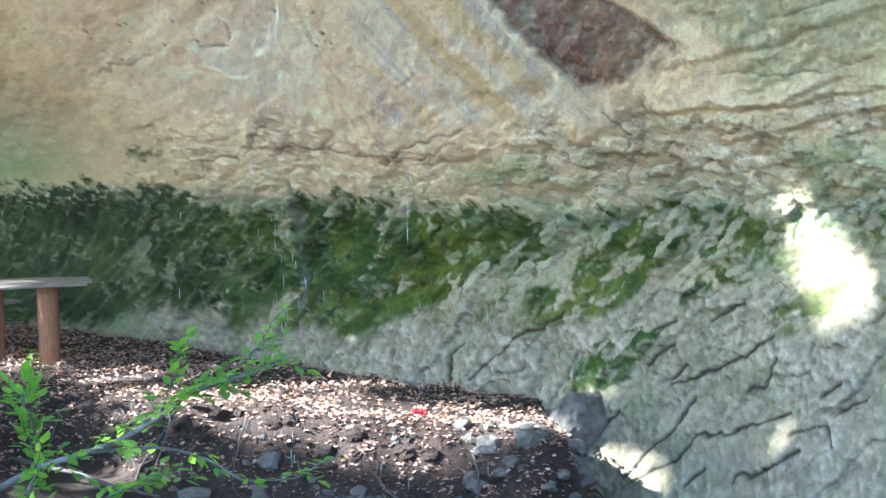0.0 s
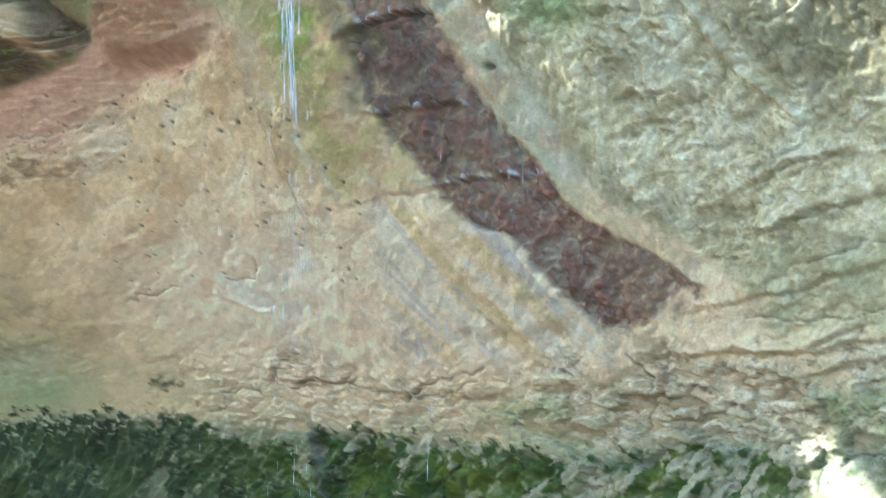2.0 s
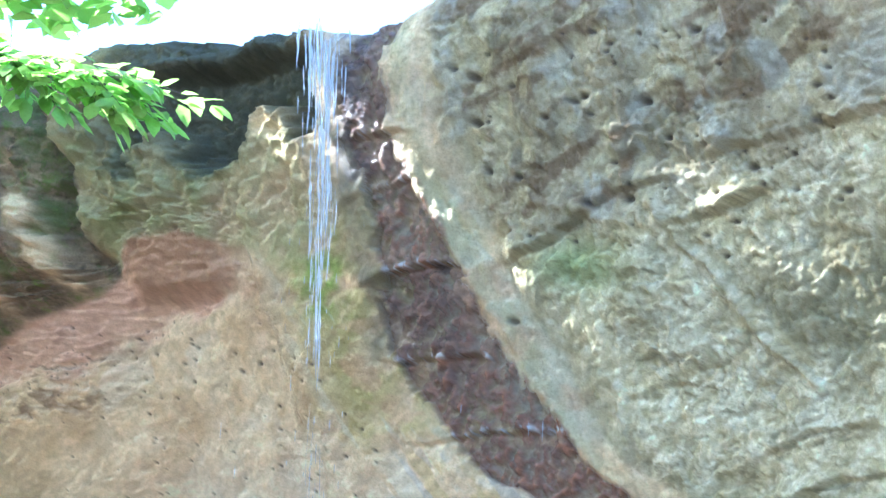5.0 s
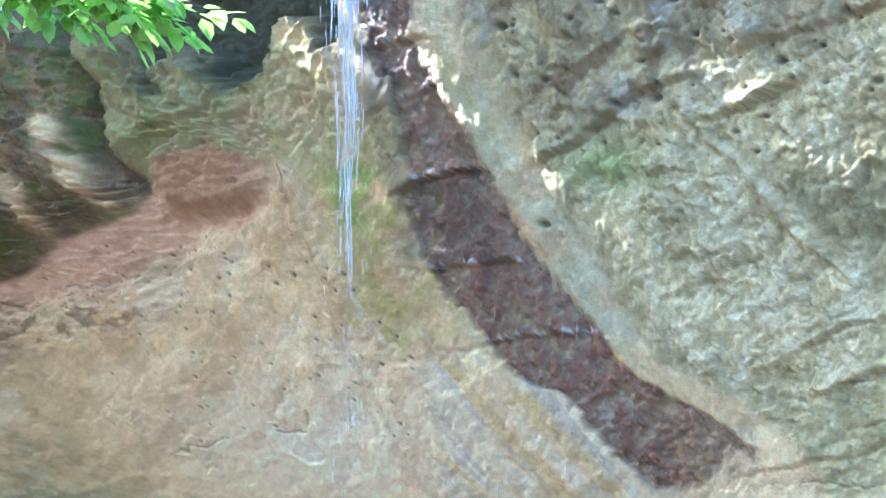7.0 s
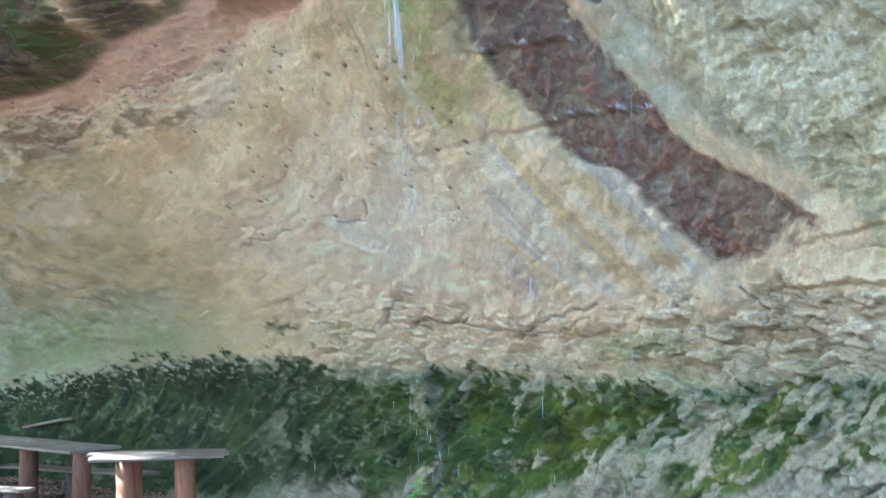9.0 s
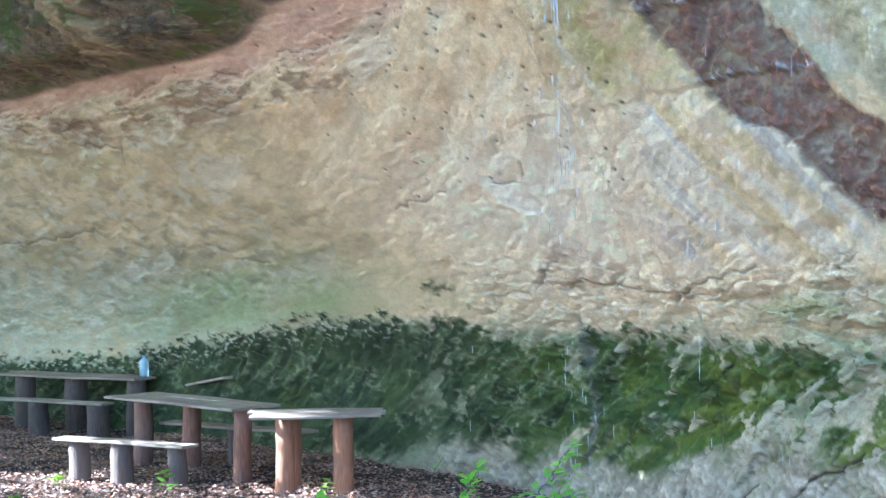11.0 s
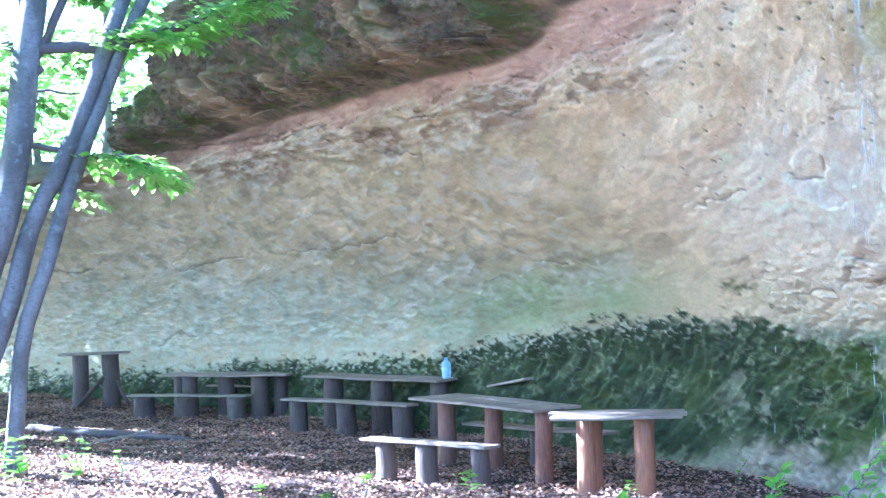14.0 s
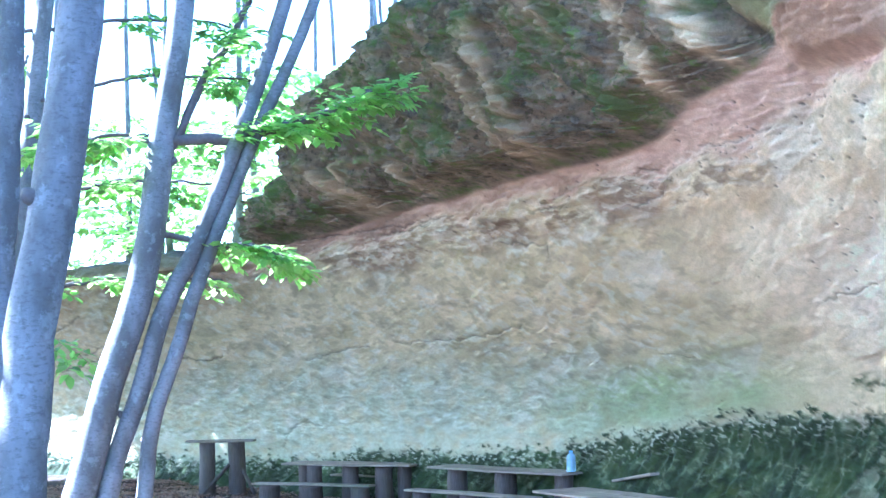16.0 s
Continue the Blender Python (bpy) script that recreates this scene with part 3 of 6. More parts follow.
    c = blend(c, (0.80, 0.70, 0.52), near * smooth(0.05, 0.3, -stripe) * 0.85)
    c = blend(c, (0.55, 0.50, 0.45), near * smooth(0.1, 0.5, fbm((s - 0.55 * h) * 9.0, (h + s) * 0.9, 3, 103) + 0.2 * n3) * 0.6)
    olive_zone = smooth(3.2, 3.4, h + 0.05 * n2) * (1 - smooth(4.7, 5.2, h)) * smooth(1.7, 0.9, s + 0.2 * n2) * (1 - righthand)
    c = blend(c, (0.43, 0.37, 0.14), olive_zone * np.clip(0.6 + 0.8 * n2 + 0.4 * n3, 0, 1) * 0.9)
    c = blend(c, (0.66, 0.62, 0.46), olive_zone * smooth(0.0, 0.4, stripe) * 0.75)
    c = blend(c, (0.62, 0.40, 0.24), olive_zone * smooth(0.1, 0.5, fbm(s * 2.5, h * 6, 4, 105)) * 0.6)
    c = blend(c, (0.30, 0.38, 0.08), smooth(0.45, 0.75, s) * smooth(1.3, 0.9, s) * smooth(4.1, 4.25, h) * (1 - smooth(4.5, 4.7, h)) * np.clip(0.6 + n3, 0, 1))
    # beds on the right
    c = blend(c, (0.60, 0.51, 0.29), righthand * 0.92)
    c = blend(c, (0.78, 0.70, 0.49), righthand * np.clip(0.25 + 0.8 * n3 + 0.4 * n2 + 0.4 * n4, 0, 1) * 0.85)
    c = blend(c, (0.34, 0.29, 0.15), righthand * np.clip(-0.2 + 0.8 * n2 + 0.5 * n1 + 0.3 * n3, 0, 1) * 0.7)
    c = blend(c, (0.36, 0.42, 0.18), righthand * np.exp(-(((s + 1.15) / 0.3) ** 2) - (((h - 4.38) / 0.16) ** 2)) * 0.9)
    c = blend(c, (0.25, 0.22, 0.12), righthand * smooth(-0.05, -0.2, s - rib) * np.exp(-(((h - 4.0 + 0.3 * (s + 2.4)) / 0.35) ** 2)) * 0.7)
    c = c * (1 + righthand * (0.34 * (chip - 0.5) + 0.26 * (plate - 0.5)))[..., None]
    c = blend(c, (0.17, 0.13, 0.075), bed_gap * 0.55)
    c = blend(c, (0.40, 0.375, 0.21), righthand * smooth(3.2, 2.7, h) * smooth(-0.6, -1.2, s) * np.clip(0.7 + 0.6 * n2 + 0.4 * n3, 0, 1) * 0.8)
    brow = righthand * smooth(-0.1, 0.15, h - 4.62 + 0.27 * (s + 1.4) + 0.08 * n2)
    c = blend(c, (0.38, 0.31, 0.195), brow * np.clip(0.75 + 0.5 * n2 + 0.3 * n3, 0, 1) * 0.8)
    c = blend(c, (0.19, 0.155, 0.10), brow * np.clip(0.8 * fbm(u * 4, h * 3, 4, 147) + 0.4 * n3, 0, 1) * 0.8)
    c = blend(c, (0.20, 0.13, 0.07), brow * smooth(0.15, 0.55, fbm(s * 1.1, q * 7, 4, 187) + 0.25 * n3) * 0.75)
    c = blend(c, (0.50, 0.48, 0.40), brow * smooth(0.25, 0.6, fbm(u * 3.5, h * 3.5, 4, 189)) * 0.5)
    c = blend(c, (0.52, 0.48, 0.28), paleband * np.clip(0.7 + 0.5 * n3, 0, 1) * 0.55)
    c = blend(c, (0.28, 0.27, 0.18), smooth(0.02, 0.1, pale - s) * (1 - smooth(0.15, 0.35, pale - s)) * smooth(2.9, 3.2, h) * (1 - smooth(4.3, 4.7, h)) * 0.35)
    # crumbling strip
    c = blend(c, (0.68, 0.57, 0.38), blocks * (0.75 - 0.4 * firm))
    c = blend(c, (0.84, 0.75, 0.55), blocks * smooth(0.5, 0.75, 0.6 * pick2 + 0.4 * pick) * (0.7 - 0.25 * firm))
    c = blend(c, (0.60, 0.36, 0.21), blocks * np.exp(-edge / 0.12) * smooth(0.2, -0.5, n2) * 0.5)
    c = blend(c, (0.42, 0.30, 0.17), blocks * smooth(0.3, 0.1, pick) * (0.6 - 0.3 * firm))
    c = blend(c, (0.30, 0.33, 0.15), blocks * np.clip(0.15 + n2 + 0.5 * n3, 0, 1) * 0.85 * smooth(1.6, 0.2, s))
    c = blend(c, (0.40, 0.41, 0.26), blocks * smooth(0.3, -0.1, h - moss_top + 0.15 * n2) * np.clip(0.7 + 0.5 * n3, 0, 1) * 0.85)
    # slabs
    c = blend(c, (0.43, 0.365, 0.265), slabs)
    c = blend(c, (0.67, 0.58, 0.47), slabs * np.clip(0.1 + 0.8 * n2 + 1.0 * n3 + 0.5 * n4, 0, 1) * 0.85)
    c = blend(c, (0.15, 0.13, 0.075), slabs * np.clip(0.1 + 0.5 * smooth(0.45, 0.1, pick3) + 0.7 * n3 + 0.4 * n2, 0, 1) * 0.7)
    c = blend(c, (0.23, 0.25, 0.14), slabs * np.clip(-0.8 * n2 + 0.7 * n3, 0, 1) * 0.4)
    c = c * (1 + slabs * (0.14 * (pick4 - 0.5) + 0.12 * n4 - 0.1 * np.exp(-edge4 / 0.05) * smooth(0.4, 0.7, pick4)))[..., None]
    # red band, mass over it
    c = blend(c, (0.69, 0.43, 0.29), redband * np.clip(0.9 + 0.3 * n2, 0, 1))
    c = blend(c, (0.30, 0.19, 0.12), redband * (1 - wedge) * np.clip(0.6 * smooth(6.0, 9.0, s) + 0.8 * n2 * smooth(4.0, 8.0, s) + 0.4 * n3, 0, 1) * 0.9)
    c = blend(c, (0.46, 0.27, 0.16), wedge)
    ply = fbm(s * 5, h * 26 + 0.6 * n2, 4, 199)
    c = blend(c, (0.34, 0.19, 0.115), redband * smooth(0.2, 0.6, ply) * 0.35)
    flaky = smooth(-0.5, -0.2, h - red_foot) * (1 - smooth(0.0, 0.15, h - red_foot)) * smooth(2.2, 4.0, s) * (1 - smooth(14.0, 17.0, s))
    c = blend(c, (0.24, 0.155, 0.09), flaky * smooth(0.05, 0.45, fbm(s * 2.6, h * 11 + 0.5 * n2, 5, 203, 0.6)) * 0.75)
    c = blend(c, (0.72, 0.58, 0.40), flaky * smooth(0.15, 0.5, -ply + 0.3 * n3) * 0.5)
    d = d + 0.02 * np.maximum(redband, flaky) * ply
    dark = blend(np.zeros(s.shape + (3,), np.float32) + (0.25, 0.18, 0.10), (0.085, 0.075, 0.052), np.clip(0.5 + 0.4 * ribs2 + 0.6 * m2 + 0.8 * m3 + 0.4 * m4, 0, 1))
    dark = blend(dark, (0.11, 0.15, 0.03), smooth(0.1, 0.5, m2 + 0.6 * m3 + 0.3 * n1 - 0.72 + 0.7 * smooth(0.3, 1.3, over) + 0.5 * np.exp(-(((s - 10.0) / 1.6) ** 2))) * smooth(0.1, 0.4, over) * smooth(3.6, 4.4, s) * 0.9)
    dark = blend(dark, (0.38, 0.29, 0.17), smooth(0.2, 0.7, m2 - 0.4 * ribs2 + 0.7 * m3) * 0.5)
    dark = blend(dark, (0.045, 0.04, 0.03), smooth(0.25, 0.6, m4 + 0.7 * m3) * 0.6)
    dark = blend(dark, (0.17, 0.24, 0.035), smooth(0.5, 0.8, 0.8 * m3 + m2 + 0.3 * m4) * smooth(0.15, 0.5, over) * smooth(3.6, 4.4, s) * 0.8)
    dark = blend(dark, (0.68, 0.50, 0.30), np.clip(tan * (0.9 + 0.7 * m3 + 0.4 * m4), 0, 1) * 0.9)
    c = blend(c, dark * (0.8 + 0.7 * smooth(5.5, 4.0, s))[..., None], dusk)
    c = blend(c, (0.50, 0.47, 0.29), dusk * smooth(3.0, 2.7, s) * np.clip(0.6 + 0.8 * n2 + 0.4 * n3, 0, 1) * 0.85)
    # the groove's inside blackened in pigment, standing in for its shade
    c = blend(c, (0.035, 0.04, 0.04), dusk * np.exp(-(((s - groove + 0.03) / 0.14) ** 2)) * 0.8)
    c = blend(c, (0.44, 0.40, 0.20), smooth(-0.04, 0.1, h - red_top + 0.05 * n3) * smooth(0.5, 0.9, s) * smooth(3.05, 2.75, s) * np.clip(0.85 + 0.4 * n2 + 0.3 * n3, 0, 1) * 0.9)
    c = blend(c, (0.22, 0.26, 0.09), smooth(-0.04, 0.1, h - red_top) * smooth(0.5, 0.9, s) * smooth(3.05, 2.75, s) * np.clip(n2 + 0.6 * n3, 0, 1) * 0.7)
    # recess under the rim: its shade painted over dark greenish rock
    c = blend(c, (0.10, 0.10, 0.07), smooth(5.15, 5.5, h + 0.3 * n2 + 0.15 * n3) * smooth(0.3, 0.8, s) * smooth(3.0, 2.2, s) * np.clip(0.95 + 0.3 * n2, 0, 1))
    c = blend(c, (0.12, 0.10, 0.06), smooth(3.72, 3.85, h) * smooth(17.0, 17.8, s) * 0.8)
    # the wet gutter
    gutter = blend(np.zeros(s.shape + (3,), np.float32) + (0.19, 0.11, 0.08), (0.085, 0.06, 0.055), np.clip(0.4 + 1.1 * fbm((s - 0.4 * h) * 7, h * 2.2, 5, 111), 0, 1))
    gutter = blend(gutter, (0.25, 0.14, 0.085), np.clip(n2 + 0.6 * n3 + 0.5 * n4, 0, 1))
    gutter = blend(gutter, (0.30, 0.28, 0.20), smooth(-0.7, -1.1, s) * smooth(3.05, 2.8, h) * np.clip(0.7 + 0.9 * n3 + 0.4 * n2, 0, 1))
    gutter = blend(gutter, (0.06, 0.042, 0.036), np.exp(-(((left - sq - 0.06) / 0.05) ** 2)) * np.clip(0.35 + 0.8 * n3, 0, 1))
    gutter = blend(gutter, (0.28, 0.28, 0.26), smooth(0.2, 0.6, fbm(s * 5, h * 5, 4, 113)) * smooth(-0.1, 0.25, left - 0.35 - s) * 0.75)
    rubble, rubble_edge = cells(s * 11 + 0.3 * n3, h * 13 + 0.3 * n3, 191)
    gutter = blend(gutter, (0.27, 0.26, 0.24), smooth(4.3, 4.5, h) * smooth(0.5, 0.7, rubble + 0.3 * n3) * 0.7)
    gutter = blend(gutter, (0.05, 0.034, 0.03), smooth(3.8, 3.9, h) * (1 - smooth(4.36, 4.44, h)) * smooth(-0.05, 0.2, s - right - 0.2 + 0.1 * n2) * 0.75)
    gutter = blend(gutter, (0.22, 0.20, 0.16), smooth(3.4, 3.6, h) * smooth(0.26, 0.12, s - right + 0.08 * n2) * 0.6)
    gutter = gutter * (0.8 + 0.4 * rubble - 0.3 * np.exp(-rubble_edge / 0.08) * smooth(4.0, 4.4, h))[..., None]
    gutter = np.clip(gutter * (0.82 + 0.3 * n3 + 0.4 * n4)[..., None] * np.array((1.42, 0.96, 0.66), np.float32), 0.015, 0.6)
    damp = np.exp(-(((s - left - 0.18 + 0.08 * n2) / 0.16) ** 2)) * smooth(3.7, 4.0, h) * (1 - smooth(5.2, 5.5, h))
    c = blend(c, (0.26, 0.22, 0.15), damp * np.clip(0.85 + 0.4 * n3, 0, 1) * 0.9)
    gutter = blend(gutter, (0.23, 0.15, 0.115), np.float32(0.4) + 0 * s)
    c = blend(c, gutter, streak * np.clip(0.94 + 0.4 * n3 + 0.3 * n4, 0.35, 1))
    c = blend(c, (0.62, 0.64, 0.68), streak * np.clip(foam, 0, 1) * smooth(0.15, 0.5, fbm(s * 34, h * 14, 3, 195) + 0.3 * n3) * 0.85)
    tail = np.exp(-(((s + 0.66 + 0.25 * (h - 2.35)) / 0.09) ** 2)) * smooth(1.75, 2.1, h) * (1 - smooth(2.35, 2.5, h))
    c = blend(c, (0.22, 0.17, 0.10), tail * 0.3)
    seep = smooth(4.75, 5.1, h) * np.exp(-(((s - 0.18) / 0.28) ** 2))
    c = blend(c, (0.10, 0.085, 0.09), seep * 0.8 * np.clip(0.7 + 0.6 * n3, 0, 1))

    # moss, thick where the beds hold water, torn at its upper edge
    ss = np.where(s > 3, 3 + (s - 3) * 0.5, s)
    torn = fbm(ss * 4.6, h * 4.6, 5, 121) + 0.5 * fbm(ss * 17, h * 17, 3, 125)
    slant = fbm(al * 1.3, ac * 3.6, 5, 123)
    far = smooth(4.0, 6.5, s)
    into = np.clip((moss_top - h) / 0.3, -1, 1.6)
    blot = fbm(ss * 16, h * 17, 4, 171)
    lace = smooth(-0.2, 0.3, into + 0.2 * torn + 0.5 * blot)
    m_edge = smooth(-0.1, 0.3, into + 0.5 * torn + 0.35 * blot - 0.1) * (1 - far) + lace * far
    need_bare = np.interp(s, (-3.0, -0.6, 0.4, 2.0, 3.0, 4.0), (0.4, 0.48, 0.7, 0.84, 0.95, 1.1)).astype(np.float32)
    bare = smooth(0.0, 0.14, lump + 0.12 * n3 - need_bare) * smooth(0.02, 0.12, lump_edge)
    fleck = smooth(0.42, 0.6, fbm(ss * 30, h * 32, 3, 173) + 0.3 * blot) * smooth(1.3, 0.1, into) * far
    need = np.interp(s, (-3.5, -0.8, 0.2, 1.0, 2.2, 40.0), (0.3, 0.2, 0.02, -0.4, -0.6, -0.8))
    m_near = smooth(-0.12, 0.22, slant + 0.5 * torn - need) * smooth(-0.12, 0.12, h - moss_foot + 0.22 * slant)
    moss = m_edge * (m_near * (1 - far) + smooth(-0.05, 0.15, h - moss_foot + 0.2 * slant) * far)
    moss = np.maximum(moss, plume * smooth(-0.1, 0.4, 0.1 + torn + n3))
    patch = np.exp(-(((s + 0.45) / 0.42) ** 2) - (((h - 0.38 + 0.55 * (s + 0.45)) / 0.22) ** 2))
    moss = np.maximum(moss, smooth(0.35, 0.7, patch + 0.3 * torn))
    moss = moss * (1 - np.exp(-(((s + 2.12) / 0.32) ** 2) - (((h - 1.26) / 0.3) ** 2)))
    moss = moss * (1 - 0.92 * bare) * (1 - 0.9 * fleck)
    moss = moss * (1 - 0.6 * gaps) * (1 - streak) * (1 - 0.35 * smooth(0.1, 0.5, n4) * smooth(0.0, 0.4, n3))
    green = blend(np.zeros(s.shape + (3,), np.float32) + (0.08, 0.122, 0.02), (0.16, 0.185, 0.026), np.clip(0.15 + 0.9 * slant + 0.3 * n3, 0, 1))
    green = blend(green, (0.045, 0.08, 0.03), np.clip(0.2 + 0.9 * torn, 0, 1) * 0.7)
    green = blend(green, (0.10, 0.13, 0.085), np.clip(n3 + 0.3 * n4, 0, 1) * 0.45)
    grain = fbm(al * 2.6, ac * 12, 5, 197, 0.6)
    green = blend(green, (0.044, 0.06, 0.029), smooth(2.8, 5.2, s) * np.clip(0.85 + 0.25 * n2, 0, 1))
    green = blend(green, (0.13, 0.155, 0.075), smooth(0.1, 0.6, grain + 0.3 * n3) * smooth(2.0, 4.0, s) * 0.42)
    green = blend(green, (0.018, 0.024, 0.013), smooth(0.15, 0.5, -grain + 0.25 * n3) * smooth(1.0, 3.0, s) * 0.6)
    # creases only painted: dark lines in the green for shade between ribs
    crease_shade = smooth(0.16, 0.02, np.abs(fbm(al * 1.8, ac * 7, 3, 65))) * smooth(-0.1, 0.3, n2 + 0.5 * n3)
    green = blend(green, (0.022, 0.03, 0.012), crease_shade * (0.8 - 0.4 * smooth(3.5, 6.0, s)))
    under = blend(c, (0.33, 0.33, 0.24), mossy * 0.75)
    under = blend(under, (0.17, 0.22, 0.10), mossy * np.clip(0.4 + 0.6 * n2 + 0.5 * n3, 0, 1) * (0.8 - 0.45 * bare))
    under = blend(under, (0.55, 0.54, 0.42), mossy * np.maximum(0.7 * fleck, 0.25 * bare * smooth(0.6, 0.95, lump)))
    under = blend(under, (0.04, 0.045, 0.028), mossy * (1 - far) * np.exp(-lump_edge / 0.05) * smooth(0.35, 0.7, lump) * 0.7)
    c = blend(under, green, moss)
    bar = np.exp(-(((s - 2.88 - 0.14 * (1.68 - h)) / 0.055) ** 2)) * smooth(0.3, 0.5, h) * (1 - smooth(1.6, 1.7, h))
    c = blend(c, (0.06, 0.065, 0.055), bar * 0.65)
    moss = moss * (1 - 0.5 * bar)
    c = blend(c, (0.055, 0.045, 0.032), np.clip(gaps * 0.65 + joint * 0.95, 0, 1))
    grain = 1 + 0.13 * n4 + 0.09 * n3
    c = np.clip(c * grain[..., None] * np.array((1.01, 1.0, 0.94), np.float32), 0.01, 0.88)
    wet = np.clip(streak + seep + bar * 0.7, 0, 1)
    mass = dusk * smooth(2.9, 3.3, s) * (1 - np.clip(tan * (0.9 + 0.7 * m3), 0, 1) * 0.9) * 0.85
    even = smooth(0.45, 0.25, np.hypot((s + 2.15) / 1.0, (h - 1.15) / 1.1))
    d = d + 0.02 * moss * (0.5 + torn * 0.5)
    d = d * (1 - 0.75 * even) + 0.01 * n3 * even
    return d, c, wet, moss, mass


def rock_pits():
    """Places of the small holes worn into the face: length, height, width."""
    rng = np.random.default_rng(7)
    out = []
    for _ in range(55):
        out.append((rng.uniform(-3.0, -0.55), rng.uniform(4.4, 5.7), rng.uniform(0.006, 0.017)))
    for _ in range(16):
        out.append((rng.uniform(-3.0, -0.6), rng.uniform(4.7, 5.7), rng.uniform(0.018, 0.03)))
    for _ in range(90):
        out.append((rng.uniform(0.8, 5.0), rng.uniform(2.7, 4.3), rng.uniform(0.006, 0.014)))
    for _ in range(70):
        a = rng.uniform(2.2, 14.0)
        out.append((a, float(np.interp(a, *zip(*RED_FOOT))) + rng.normal(0, 0.1), rng.uniform(0.006, 0.014)))
    out += [(0.34, 3.83, 0.018), (1.98, 3.86, 0.016), (-0.2, 4.4, 0.03), (-0.62, 4.06, 0.025), (1.75, 3.9, 0.018), (-0.75, 4.95, 0.02), (-0.95, 4.9, 0.022), (1.25, 3.25, 0.014), (0.9, 3.28, 0.014)]
    return out


def rock_face():
    # points lie closer where the face is nearest to the clearing
    turn = np.interp(np.linspace(-19.0, 42.0, 1420), *(lambda a: (np.degrees(np.arctan2(-a[:, 0], a[:, 1])), LENGTH))(LINE))
    s1 = np.r_[np.linspace(-11.5, turn[0] - 0.08, 60), turn, np.linspace(turn[-1] + 0.2, LENGTH[-1] - 0.7, 20)]
    v = np.linspace(0, 1, 640)
    rim = knots(s1, RIM) + 0.05 * fbm(s1 * 2.2, s1 * 0, 4, 3)
    s = np.repeat(s1[:, None], len(v), 1)
    h = np.empty(s.shape)
    for i, top in enumerate(rim):
        a = np.linspace(-1.2, top, 320)
        o = stand_out(np.full(320, s1[i]), a) + 0.4 * smooth(-0.02, 0.26, a - knots(s1[i:i + 1], RED_TOP)) * float(1.5 < s1[i] < 17.4)
        run = np.r_[0, np.cumsum(np.hypot(np.diff(a), np.diff(o)))]
        h[i] = np.interp(v * run[-1], run, a)
    s, h = s.astype(np.float32), h.astype(np.float32)
    lots = [rock_relief(s[i:i + 48], h[i:i + 48]) for i in range(0, len(s), 48)]
    d, c, wet, moss, mass = (np.concatenate([lot[k] for lot in lots]) for k in range(5))
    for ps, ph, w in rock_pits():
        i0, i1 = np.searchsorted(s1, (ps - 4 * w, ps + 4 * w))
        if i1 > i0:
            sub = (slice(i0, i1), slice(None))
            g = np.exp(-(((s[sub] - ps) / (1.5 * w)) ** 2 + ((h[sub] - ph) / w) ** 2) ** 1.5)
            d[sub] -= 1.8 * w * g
            # the shade inside each hole is put into its pigment too
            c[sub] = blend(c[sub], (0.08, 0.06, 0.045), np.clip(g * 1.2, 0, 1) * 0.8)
    crown = rim[:, None] - h
    d = d - 0.5 * np.maximum(0, 0.45 - crown) ** 2 / 0.45
    p = face(s, h, d)
    # over the rim the ground goes back into the wood
    back = np.array((0.25, 0.6, 1.1, 1.8, 3.0, 5.0, 9.0, 16.0))
    x, y, nx, ny = foot_frame(s1)
    o = (stand_out(s1, rim) + d[:, -1])[:, None] - back[None]
    z = rim[:, None] + 0.10 * back[None] ** 0.9 + 0.08 * fbm(s1[:, None] * 1.5 + 0 * back, back[None] * 1.5 + 0 * s1[:, None], 3, 9)
    top = np.stack([x[:, None] + nx[:, None] * o, y[:, None] + ny[:, None] * o, z], -1)
    p = np.concatenate([p, top], 1)
    soil = np.zeros(top.shape) + (0.10, 0.075, 0.04)
    c = np.concatenate([c, soil], 1)
    wet, moss, mass = (np.concatenate([a, np.full(z.shape, b)], 1) for a, b in ((wet, 0.0), (moss, 0.3), (mass, 0.0)))
    rows, cols = p.shape[:2]
    me = grid_mesh("rock_wall", p.reshape(-1, 3), rows, cols)
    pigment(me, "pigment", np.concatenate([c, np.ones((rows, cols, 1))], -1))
    pigment(me, "growth", np.stack([moss, wet, mass, moss * 0 + 1], -1))
    me.materials.append(ROCK)
    ob = new("rock_wall", me)
    return tagged(ob, "overhanging pale sandstone cliff with mossy foot, red band and wet gutter", "cliff", kind="structure")


rock_face()


# ---- the ground ----
EDGE = ((-30.0, 30.0), (-3.9, 13.3), (-3.6, 13.0), (-1.2, 11.5), (0.6, 10.4), (2.2, 9.4), (5.0, 7.6), (20.0, -4.0))


